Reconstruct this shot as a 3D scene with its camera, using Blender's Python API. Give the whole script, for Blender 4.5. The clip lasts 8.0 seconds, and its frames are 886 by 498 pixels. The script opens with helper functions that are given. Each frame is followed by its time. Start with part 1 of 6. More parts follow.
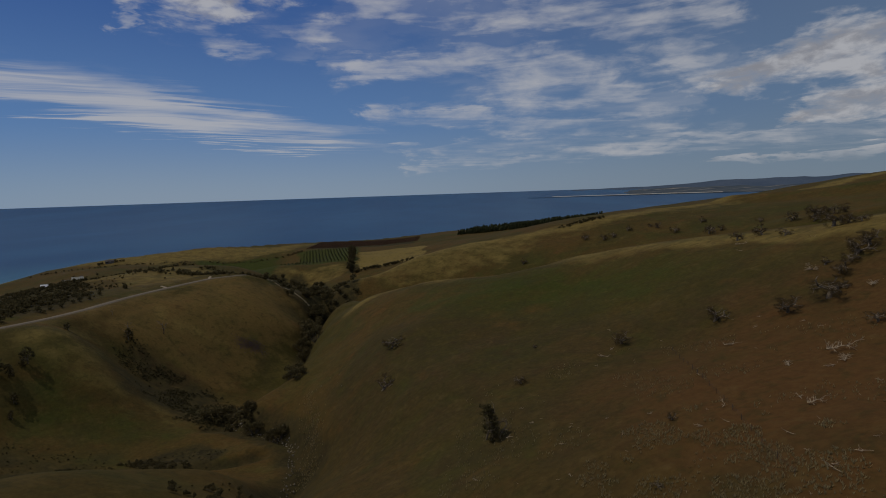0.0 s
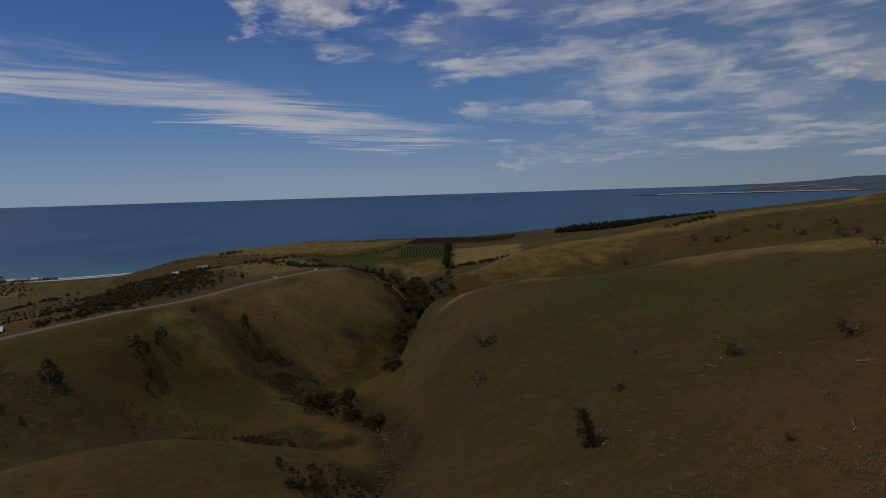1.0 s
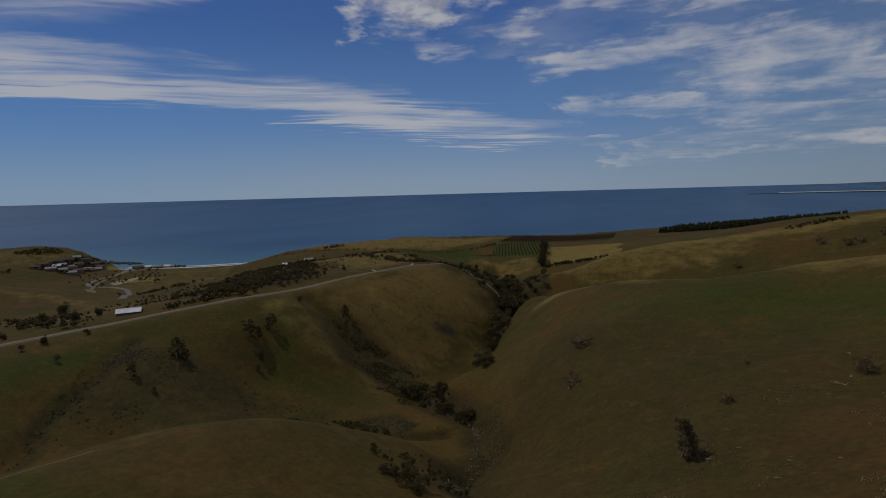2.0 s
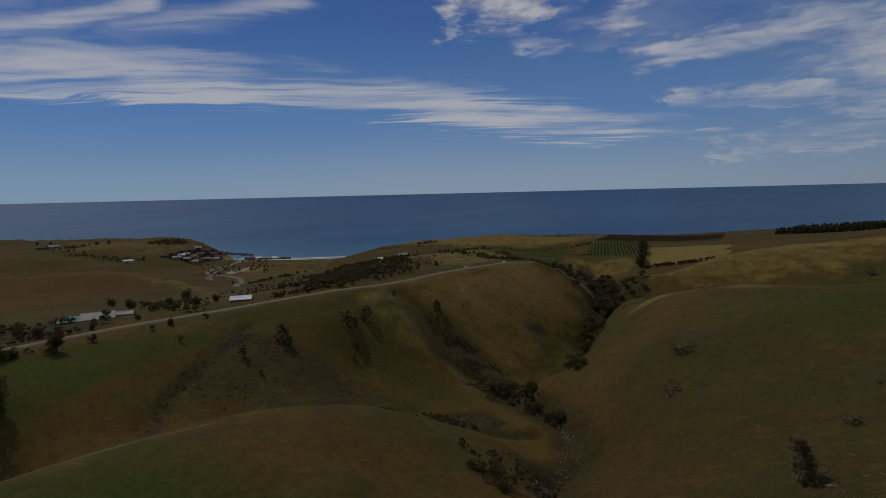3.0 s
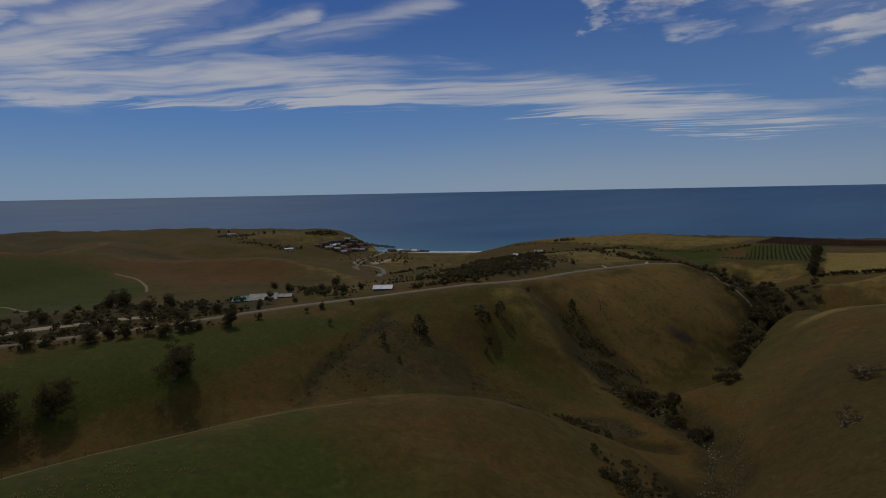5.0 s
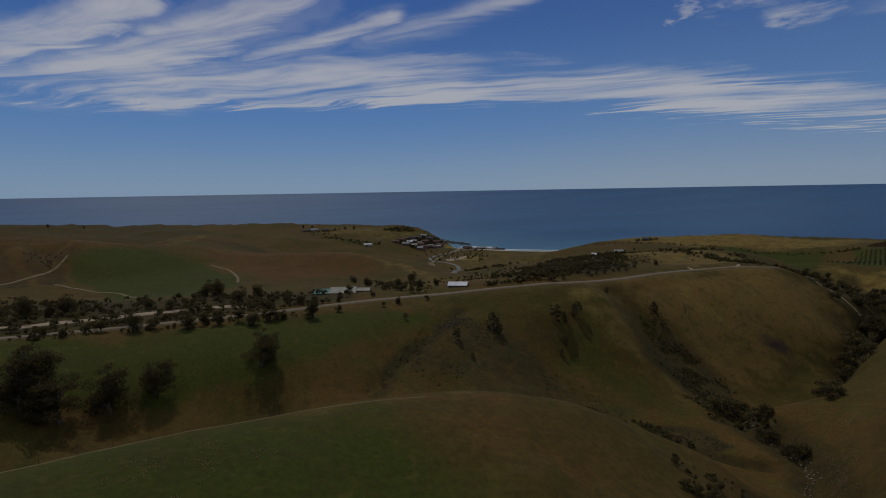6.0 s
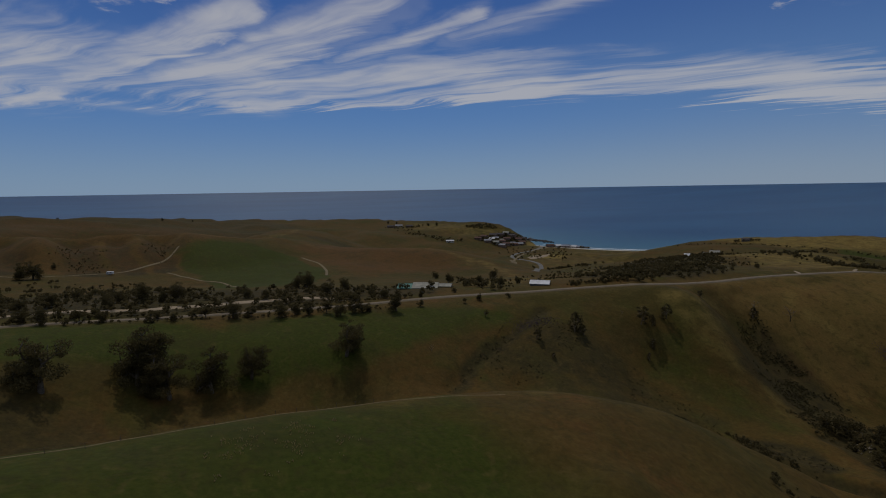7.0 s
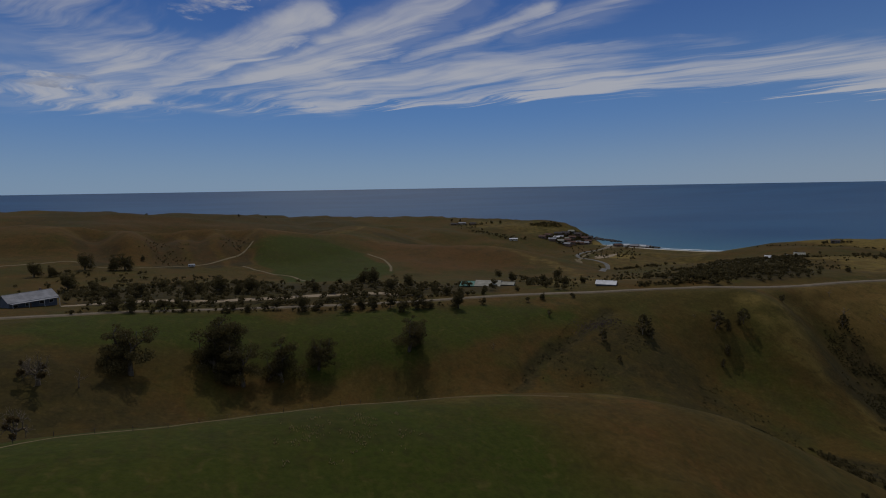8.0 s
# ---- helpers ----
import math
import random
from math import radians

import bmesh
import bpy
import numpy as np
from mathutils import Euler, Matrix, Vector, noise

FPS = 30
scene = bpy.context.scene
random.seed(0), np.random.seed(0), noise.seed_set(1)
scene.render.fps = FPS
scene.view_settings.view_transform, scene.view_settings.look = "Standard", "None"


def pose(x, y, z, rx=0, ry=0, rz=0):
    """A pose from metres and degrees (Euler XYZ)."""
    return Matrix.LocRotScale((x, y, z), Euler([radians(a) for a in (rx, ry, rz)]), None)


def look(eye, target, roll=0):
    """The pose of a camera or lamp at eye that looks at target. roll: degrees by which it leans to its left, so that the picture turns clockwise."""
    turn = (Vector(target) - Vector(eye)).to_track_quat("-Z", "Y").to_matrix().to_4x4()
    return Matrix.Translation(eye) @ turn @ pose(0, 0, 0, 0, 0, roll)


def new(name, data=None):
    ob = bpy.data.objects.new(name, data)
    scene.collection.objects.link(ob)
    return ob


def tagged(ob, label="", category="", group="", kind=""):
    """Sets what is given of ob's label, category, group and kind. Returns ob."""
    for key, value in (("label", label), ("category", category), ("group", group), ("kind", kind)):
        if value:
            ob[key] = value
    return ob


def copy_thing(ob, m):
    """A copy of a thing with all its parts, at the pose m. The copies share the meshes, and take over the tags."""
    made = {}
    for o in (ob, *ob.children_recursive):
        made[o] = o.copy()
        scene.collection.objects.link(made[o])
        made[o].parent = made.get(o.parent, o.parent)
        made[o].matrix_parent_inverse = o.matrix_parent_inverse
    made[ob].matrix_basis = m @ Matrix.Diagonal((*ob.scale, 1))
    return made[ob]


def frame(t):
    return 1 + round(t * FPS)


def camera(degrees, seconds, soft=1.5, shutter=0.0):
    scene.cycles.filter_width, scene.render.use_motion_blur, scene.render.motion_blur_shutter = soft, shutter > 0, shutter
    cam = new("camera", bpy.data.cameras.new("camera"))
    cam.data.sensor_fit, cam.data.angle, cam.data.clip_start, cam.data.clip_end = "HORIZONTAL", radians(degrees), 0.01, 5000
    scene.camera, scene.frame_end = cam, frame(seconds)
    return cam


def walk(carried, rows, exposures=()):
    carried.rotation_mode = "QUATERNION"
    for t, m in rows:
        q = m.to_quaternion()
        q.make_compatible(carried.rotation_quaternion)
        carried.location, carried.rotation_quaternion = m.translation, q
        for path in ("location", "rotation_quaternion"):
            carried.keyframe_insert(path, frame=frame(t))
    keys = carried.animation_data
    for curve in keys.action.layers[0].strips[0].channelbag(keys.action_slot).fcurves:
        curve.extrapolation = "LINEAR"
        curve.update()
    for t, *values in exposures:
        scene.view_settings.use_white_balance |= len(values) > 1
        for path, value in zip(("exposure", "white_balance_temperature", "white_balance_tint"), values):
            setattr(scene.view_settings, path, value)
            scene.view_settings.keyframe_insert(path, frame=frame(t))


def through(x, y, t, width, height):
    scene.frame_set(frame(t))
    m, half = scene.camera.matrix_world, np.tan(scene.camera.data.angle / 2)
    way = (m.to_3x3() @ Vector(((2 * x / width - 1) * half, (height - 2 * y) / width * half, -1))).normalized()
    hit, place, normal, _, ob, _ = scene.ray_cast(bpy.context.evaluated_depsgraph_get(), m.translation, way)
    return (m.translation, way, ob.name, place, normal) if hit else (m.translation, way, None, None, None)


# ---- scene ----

# The camera hangs in the air over a gully and turns to its left.
EYE = 95.0
cam = camera(79.32, 8.0, soft=1.0)
walk(cam, [
    (0.0, pose(0, 0, EYE, 84.13, 1.92, -0.00)),
    (0.5, pose(0, 0, EYE, 84.16, 1.82, 5.14)),
    (1.0, pose(0, 0, EYE, 84.16, 1.77, 10.28)),
    (1.5, pose(0, 0, EYE, 84.16, 1.65, 15.27)),
    (3.0, pose(0, 0, EYE, 84.08, 1.37, 30.41)),
    (3.5, pose(0, 0, EYE, 84.06, 1.28, 34.45)),
    (4.0, pose(0, 0, EYE, 84.00, 1.17, 38.36)),
    (4.5, pose(0, 0, EYE, 83.99, 1.14, 41.46)),
    (6.0, pose(0, 0, EYE, 83.83, 0.97, 53.07)),
    (6.5, pose(0, 0, EYE, 83.74, 0.96, 57.28)),
    (7.0, pose(0, 0, EYE, 83.65, 0.93, 61.88)),
    (7.5, pose(0, 0, EYE, 83.57, 0.94, 65.69)),
    (8.0, pose(0, 0, EYE, 83.51, 0.92, 68.68)),
])
scene.view_settings.exposure = -1.3

# ---- sky and sun ----
SUN_AZ, SUN_EL = 77.0, 54.0     # degrees: round from north towards west, and up


def dirvec(az, el=0.0):
    a, e = radians(az), radians(el)
    return Vector((-math.sin(a) * math.cos(e), math.cos(a) * math.cos(e), math.sin(e)))


sun = new("sun", bpy.data.lights.new("sun", "SUN"))
sun.data.energy, sun.data.angle, sun.data.color = 3.0, radians(0.5), (1.0, 0.9, 0.74)
sun.matrix_world = look(dirvec(SUN_AZ, SUN_EL) * 100, (0, 0, 0))

world = bpy.data.worlds.new("sky")
scene.world = world
world.use_nodes = True
W = world.node_tree
W.nodes.clear()


class Graph:
    """Short-hand for building node trees."""

    def __init__(self, tree):
        self.tree = tree

    def node(self, kind, **settings):
        n = self.tree.nodes.new(kind)
        for key, value in settings.items():
            if key == "operation":
                n.operation = value
            elif key == "data_type":
                n.data_type = value
            elif key == "blend_type":
                n.blend_type = value
        return n

    def put(self, socket, value):
        if isinstance(value, bpy.types.NodeSocket):
            self.tree.links.new(value, socket)
        else:
            socket.default_value = value

    def math(self, operation, a, b=0.0, c=0.0):
        n = self.node("ShaderNodeMath", operation=operation)
        self.put(n.inputs[0], a), self.put(n.inputs[1], b), self.put(n.inputs[2], c)
        return n.outputs[0]

    def ramp(self, value, lo, hi, to_lo=0.0, to_hi=1.0):
        n = self.node("ShaderNodeMapRange")
        n.interpolation_type = "SMOOTHSTEP"
        self.put(n.inputs[0], value)
        for i, x in enumerate((lo, hi, to_lo, to_hi)):
            self.put(n.inputs[1 + i], x)
        return n.outputs[0]

    def mix(self, factor, a, b, blend="MIX"):
        n = self.node("ShaderNodeMix", data_type="RGBA", blend_type=blend)
        self.put(n.inputs[0], factor)
        for socket, x in ((n.inputs[6], a), (n.inputs[7], b)):
            self.put(socket, x if isinstance(x, bpy.types.NodeSocket) else (*x, 1.0))
        return n.outputs[2]

    def vector(self, x, y, z):
        n = self.node("ShaderNodeCombineXYZ")
        self.put(n.inputs[0], x), self.put(n.inputs[1], y), self.put(n.inputs[2], z)
        return n.outputs[0]

    def noise(self, vector, scale, detail=4.0, rough=0.55, warp=0.0):
        n = self.node("ShaderNodeTexNoise")
        self.put(n.inputs["Vector"], vector)
        n.inputs["Scale"].default_value, n.inputs["Detail"].default_value = scale, detail
        n.inputs["Roughness"].default_value, n.inputs["Distortion"].default_value = rough, warp
        return n.outputs[0]


g = Graph(W)
sky = g.node("ShaderNodeTexSky")
sky.sky_type, sky.sun_disc = "NISHITA", False
sky.sun_elevation, sky.sun_rotation = radians(SUN_EL), radians(-SUN_AZ)
sky.altitude, sky.air_density, sky.dust_density, sky.ozone_density = 100, 1.0, 0.2, 3.0

# the way up into the sky, and the place where it meets a high, flat layer of cloud
split = g.node("ShaderNodeSeparateXYZ")
g.put(split.inputs[0], g.node("ShaderNodeTexCoord").outputs["Generated"])
sx, sy, sz = split.outputs
up = g.math("MAXIMUM", sz, 0.015)
u, v = g.math("DIVIDE", sx, up), g.math("DIVIDE", sy, up)
plane = g.vector(u, v, 0.0)
A, B = 0.84, 0.54               # the wind's way through the cirrus
along = g.math("ADD", g.math("MULTIPLY", u, A), g.math("MULTIPLY", v, B))
across = g.math("SUBTRACT", g.math("MULTIPLY", v, A), g.math("MULTIPLY", u, B))
# bearing and height of the line of sight in degrees
bearing = g.math("MULTIPLY", g.math("ARCTAN2", g.math("MULTIPLY", sx, -1.0), sy), 57.296)
rise = g.math("MULTIPLY", g.math("ARCSINE", sz), 57.296)


def times(*factors):
    r = factors[0]
    for x in factors[1:]:
        r = g.math("MULTIPLY", r, x)
    return r


def either(*masks):
    r = masks[0]
    for x in masks[1:]:
        r = g.math("MAXIMUM", r, x)
    return r


def total(*terms):
    r = terms[0]
    for x in terms[1:]:
        r = g.math("ADD", r, x)
    return r


def off_mean(value, much):
    """A noise's swing about its middle."""
    return g.math("MULTIPLY", g.math("SUBTRACT", value, 0.5), much)


# textures of the cloud: long streaks along the wind, fine wisps, a soft veil, lumps
lane = g.math("ADD", across, off_mean(g.noise(plane, 0.4, 3, 0.5), 1.7))
streaks = g.noise(g.vector(g.math("MULTIPLY", along, 0.24), g.math("MULTIPLY", lane, 1.25), 0.0), 1.0, 5, 0.58, 0.3)
wisps = g.noise(g.vector(g.math("MULTIPLY", along, 0.55), g.math("MULTIPLY", lane, 4.2), 5.0), 1.0, 5, 0.6, 0.35)
veil = g.noise(plane, 0.5, 5, 0.56, 0.4)
dome = g.vector(g.math("MULTIPLY", bearing, 0.16), g.math("MULTIPLY", rise, 0.34), 2.0)
lumps = g.noise(dome, 1.0, 7, 0.56, 0.35)
puffs = g.noise(dome, 2.3, 6, 0.56, 0.2)
fleece = g.noise(g.vector(g.math("MULTIPLY", bearing, 0.1), g.math("MULTIPLY", rise, 0.75), 4.0), 1.0, 6, 0.55, 0.5)
# ragged edges: bearing and height are shifted a little from place to place
jag_a = g.noise(g.vector(g.math("MULTIPLY", bearing, 0.22), g.math("MULTIPLY", rise, 0.5), 9.0), 1.0, 5, 0.6, 0.3)
jag_e = g.noise(g.vector(g.math("MULTIPLY", bearing, 0.16), g.math("MULTIPLY", rise, 0.7), 14.0), 1.0, 5, 0.6, 0.3)
az_j, el_j = total(bearing, off_mean(jag_a, 12.0)), total(rise, off_mean(jag_e, 5.0))


az_s, el_s = total(bearing, off_mean(jag_a, 4.0)), total(rise, off_mean(wisps, 2.4), off_mean(streaks, 2.0))


def stroke(a0, e0, a1, e1, w0, w1=None, much=1.0, smooth_air=False):
    """A soft-edged bank of cloud from one bearing and height to another, w0 to w1 degrees to each side."""
    w1 = w0 if w1 is None else w1
    da, de = a1 - a0, e1 - e0
    length = da * da + de * de
    p, q = g.math("SUBTRACT", az_s if smooth_air else az_j, a0), g.math("SUBTRACT", el_s if smooth_air else el_j, e0)
    s = g.math("ADD", g.math("MULTIPLY", p, da / length), g.math("MULTIPLY", q, de / length))
    s = g.math("MINIMUM", g.math("MAXIMUM", s, 0.0), 1.0)
    # along the bank it fades over a longer way than across it
    p = g.math("MULTIPLY", g.math("SUBTRACT", p, g.math("MULTIPLY", s, da)), 0.55)
    q = g.math("SUBTRACT", q, g.math("MULTIPLY", s, de))
    d = g.math("SQRT", g.math("ADD", g.math("MULTIPLY", p, p), g.math("MULTIPLY", q, q)))
    d = g.math("DIVIDE", d, g.math("ADD", w0, g.math("MULTIPLY", s, w1 - w0)))
    return times(g.ramp(d, 2.3, 0.0), much)


def profile(points):
    """A height that follows the bearing through points, straight from one to the next."""
    r = points[0][1]
    for (a0, e0), (a1, e1) in zip(points, points[1:]):
        n = g.node("ShaderNodeMapRange")
        g.put(n.inputs[0], bearing)
        for i, x in enumerate((a0, a1, 0.0, e1 - e0)):
            n.inputs[1 + i].default_value = x
        r = g.math("ADD", r, n.outputs[0])
    return r


# the long band of cirrus over the sea
band_top = profile([(2, 5.6), (11, 7.2), (18, 9.2), (27, 10.6), (33, 12.0), (44, 13.6), (56, 14.1), (67, 13.6), (80, 12.2), (92, 11.5)])
band_foot = profile([(2, 5.0), (8, 4.5), (14, 4.7), (20, 5.4), (27, 6.6), (36, 8.0), (48, 8.8), (60, 8.8), (74, 8.4), (84, 7.9), (110, 7.5)])
frayed = total(rise, off_mean(wisps, 4.0), off_mean(streaks, 4.0), off_mean(jag_e, 2.0))
band = times(g.ramp(g.math("SUBTRACT", band_top, frayed), -0.9, 1.3), g.ramp(g.math("SUBTRACT", frayed, band_foot), -0.5, 0.9), g.ramp(bearing, 2.0, 14.0), g.ramp(bearing, 100.0, 82.0))
# the fan of streaks to the south of it
fan = either(*(stroke(*way, smooth_air=True) for way in (
    (95, 10.3, 82, 17.2, 1.3, 1.1), (88, 10.0, 67, 18.6, 1.4, 1.3), (72, 12.8, 58, 17.6, 0.8, 0.7, 0.7), (60, 15.2, 45, 19.0, 0.8, 1.0, 0.6), (79, 14.5, 66, 19.5, 1.2, 1.3, 0.85),
    (101, 17.5, 99, 13.0, 4.2, 3.0, 0.9), (112, 9.2, 80, 9.6, 1.5, 1.3, 0.9), (108, 10.0, 103, 9.6, 0.8, 0.5, 1.0), (120, 14, 150, 16, 5, 6), (94, 19.5, 84, 20.5, 1.6, 1.6), (39, 12.0, 31, 11.5, 0.4, 0.3, 0.7))))
# broken cloud overhead, out of view, added to whiten and lift the light below
high = g.ramp(rise, 21.0, 34.0, 0.0, 1.0)
body = total(off_mean(streaks, 3.2), off_mean(wisps, 1.8), off_mean(veil, 2.4))
thick = either(band, fan, high)
cirrus = times(g.ramp(total(g.math("MULTIPLY", thick, 0.9), body), 0.02, 1.55), g.ramp(thick, 0.0, 0.7), 0.78)

# broken sheets over the land, in layers
sheets = either(stroke(9, 12.9, -5, 13.6, 0.8, 1.4, 0.8), stroke(-3, 14.0, -14, 11.4, 1.4, 2.2, 0.9), stroke(-8, 11.0, -22, 8.0, 2.0, 1.2, 0.9), stroke(7, 8.5, -7, 7.5, 0.7, 0.8, 0.75), stroke(-7, 7.2, -23, 5.8, 1.0, 1.0, 0.8),
                stroke(14, 15.2, 5, 18.4, 1.1, 1.2, 0.7), stroke(6, 18.8, -9, 17.4, 1.4, 1.6, 0.85), stroke(-8, 17.8, -27, 15.2, 1.5, 1.2, 0.95), stroke(-18, 15.6, -20, 13.9, 1.4, 1.2, 0.8), stroke(-24, 12.8, -26, 10.4, 1.6, 1.4, 0.8),
                stroke(3, 3.1, -26, 4.3, 0.4, 0.6, 0.8), stroke(-26, 4.4, -44, 3.5, 0.6, 0.7, 0.8), stroke(5, 4.6, -18, 4.9, 0.35, 0.6, 0.6), stroke(25, 16.3, 18, 13.9, 0.9, 0.6, 0.72), stroke(29, 17.0, 28.4, 15.4, 0.4, 0.3, 0.6),
                stroke(19, 16.5, 8, 16.0, 1.0, 1.4, 0.45))
grain = total(off_mean(lumps, 2.2), off_mean(fleece, 2.2), off_mean(streaks, 1.2))
sheet_cloud = times(g.ramp(total(g.math("MULTIPLY", sheets, 0.9), grain), 0.0, 1.5), g.ramp(sheets, 0.0, 0.6), 0.78)
# heaped cloud with shaded undersides; the last two are added out of view for reflections
heap_zone = either(stroke(27, 18.9, 20, 19.0, 1.5, 1.7), stroke(-28.5, 9.3, -37, 11.4, 1.3, 1.9), stroke(-33, 10.6, -38, 9.2, 1.4, 1.4), stroke(-33.5, 5.9, -40, 6.8, 0.8, 1.3), stroke(-26, 2.3, -40, 2.4, 0.2, 0.36, 0.9),
                   stroke(106, 10.0, 102.5, 9.8, 0.5, 0.35, 0.85), stroke(93, 17.5, 89, 17.8, 0.8, 0.6, 0.7), stroke(-52, 9, -70, 9, 4, 5), stroke(150, 12, 175, 15, 4, 6))
heaps = times(g.ramp(total(heap_zone, off_mean(lumps, 2.0), off_mean(puffs, 1.6)), 0.22, 1.15), g.ramp(heap_zone, 0.0, 0.4), 0.82)
mist = times(g.ramp(veil, 0.42, 0.72), g.ramp(g.math("ADD", thick, sheets), 0.0, 0.35), 0.26)
cloud = either(cirrus, sheet_cloud, heaps, mist)
cloud = times(cloud, g.ramp(sz, 0.02, 0.06))

# clear air: deep blue above, paler low over the sea
clear = g.mix(g.ramp(sz, -0.01, 0.15), (0.5, 0.68, 0.92), (0.215, 0.45, 0.93))
clear = g.mix(g.ramp(sz, 0.10, 0.34), clear, (0.088, 0.232, 0.685))
# the air is hazier over the land to the north
clear = g.mix(g.ramp(sx, -0.35, 0.75, 0.0, 0.65), clear, (0.27, 0.37, 0.475))
# and cleaner over the sea to the south-west
clear = g.mix(g.ramp(sx, -0.45, -0.95), clear, g.mix(1.0, clear, (0.83, 0.955, 1.05), "MULTIPLY"))
nishita = g.mix(1.0, sky.outputs[0], (0.1, 0.1, 0.1), "MULTIPLY")
air = g.mix(0.9, nishita, clear)
shade = g.mix(times(g.ramp(puffs, 0.62, 0.38), heaps), (1.05, 1.045, 1.08), (0.5, 0.49, 0.53))
full = g.mix(cloud, air, shade)
back = g.node("ShaderNodeBackground")
g.put(back.inputs[0], full)
back.inputs[1].default_value = 1.0
wout = g.node("ShaderNodeOutputWorld")
W.links.new(back.outputs[0], wout.inputs[0])

# ---- materials ----
def material(name, rough=0.9, spec=0.2):
    m = bpy.data.materials.new(name)
    m.use_nodes = True
    g = Graph(m.node_tree)
    b = m.node_tree.nodes["Principled BSDF"]
    b.inputs["Roughness"].default_value = rough
    b.inputs["Specular IOR Level"].default_value = spec
    return m, g, b


def position(g):
    return g.node("ShaderNodeNewGeometry").outputs["Position"]


def bump(g, b, height, strength, distance):
    n = g.node("ShaderNodeBump")
    n.inputs["Strength"].default_value, n.inputs["Distance"].default_value = strength, distance
    g.put(n.inputs["Height"], height)
    g.put(b.inputs["Normal"], n.outputs[0])


def grass_material():
    """Pasture: dry brown, green, straw and bare scrubby ground, as the cover says, with tufts and stains."""
    m, g, b = material("grass", 0.95, 0.08)
    p = position(g)
    cover = g.node("ShaderNodeAttribute")
    cover.attribute_name = "cover"
    parts = g.node("ShaderNodeSeparateColor")
    g.put(parts.inputs[0], cover.outputs[0])
    green, straw, scrub = parts.outputs
    broad, mid, fine = g.noise(p, 0.018, 5, 0.6), g.noise(p, 0.11, 6, 0.62), g.noise(p, 0.9, 7, 0.68)
    col = g.mix(g.ramp(broad, 0.36, 0.62), (0.053, 0.044, 0.008), (0.087, 0.0495, 0.0115))
    col = g.mix(g.ramp(mid, 0.42, 0.72, 0.0, 0.55), col, (0.09, 0.068, 0.0165))
    # fresher green and rusty patches, some paces wide
    col = g.mix(g.ramp(g.noise(p, 0.034, 6, 0.62, 0.8), 0.52, 0.68, 0.0, 0.55), col, (0.042, 0.054, 0.008))
    col = g.mix(g.ramp(g.noise(p, 0.052, 6, 0.62, 0.5), 0.56, 0.72, 0.0, 0.6), col, (0.125, 0.058, 0.016))
    # thin streaks down the slopes that face east
    split = g.node("ShaderNodeSeparateXYZ")
    g.put(split.inputs[0], p)
    lines = g.noise(g.vector(g.math("MULTIPLY", split.outputs[0], 0.035), g.math("MULTIPLY", split.outputs[1], 0.22), 0.0), 1.0, 5, 0.6, 0.9)
    streak = g.ramp(lines, 0.52, 0.72, 0.0, 0.16)
    edge = g.math("MULTIPLY", g.math("SUBTRACT", mid, 0.5), 0.9)
    col = g.mix(g.ramp(g.math("ADD", green, edge), 0.15, 0.85, 0.0, 0.85), col, (0.029, 0.05, 0.0035))
    col = g.mix(g.ramp(g.math("ADD", straw, edge), 0.2, 0.8, 0.0, 0.9), col, (0.235, 0.168, 0.045))
    col = g.mix(g.ramp(g.math("ADD", scrub, edge), 0.2, 0.8, 0.0, 0.85), col, (0.036, 0.03, 0.0115))
    blot = g.noise(p, 0.22, 6, 0.66, 0.4)
    col = g.mix(g.math("MULTIPLY", g.ramp(scrub, 0.3, 0.9, 0.0, 0.85), g.ramp(blot, 0.47, 0.6)), col, (0.016, 0.0135, 0.006))
    col = g.mix(g.ramp(g.math("ADD", cover.outputs["Alpha"], edge), 0.2, 0.9, 0.0, 0.85), col, (0.108, 0.047, 0.0135))
    col = g.mix(streak, col, (0.098, 0.06, 0.014))
    # clumps of rank dark grass and paler grazed turf, two or three paces across
    clumps = g.noise(p, 0.32, 5, 0.62, 0.6)
    col = g.mix(g.ramp(clumps, 0.5, 0.66, 0.0, 0.45), col, (0.036, 0.032, 0.008))
    col = g.mix(g.ramp(clumps, 0.46, 0.3, 0.0, 0.3), col, (0.125, 0.085, 0.028))
    worn = g.noise(p, 0.045, 6, 0.6, 0.6)
    col = g.mix(g.ramp(worn, 0.5, 0.72, 0.0, 0.4), col, (0.034, 0.03, 0.01))
    col = g.mix(g.ramp(fine, 0.32, 0.68, 0.0, 0.8), g.mix(0.3, col, (0.02, 0.016, 0.006)), g.mix(0.14, col, (0.13, 0.098, 0.032)))
    g.put(b.inputs["Base Color"], col)
    bump(g, b, g.math("ADD", g.math("MULTIPLY", mid, 0.7), g.math("MULTIPLY", fine, 0.22)), 0.45, 1.2)
    return m


def sea_material():
    m, g, b = material("sea", 0.42, 0.16)
    p = position(g)
    stretch = g.node("ShaderNodeVectorMath", operation="MULTIPLY")
    g.put(stretch.inputs[0], p)
    stretch.inputs[1].default_value = (1.0, 0.35, 1.0)
    patches = g.noise(stretch.outputs[0], 0.0035, 5, 0.6)
    depth = g.node("ShaderNodeAttribute")
    depth.attribute_name = "offshore"
    col = g.mix(g.ramp(patches, 0.35, 0.7), (0.01, 0.053, 0.12), (0.019, 0.08, 0.157))
    col = g.mix(depth.outputs["Fac"], (0.05, 0.15, 0.2), col)
    g.put(b.inputs["Base Color"], col)
    bump(g, b, g.noise(p, 0.12, 6, 0.65), 0.35, 1.2)
    return m


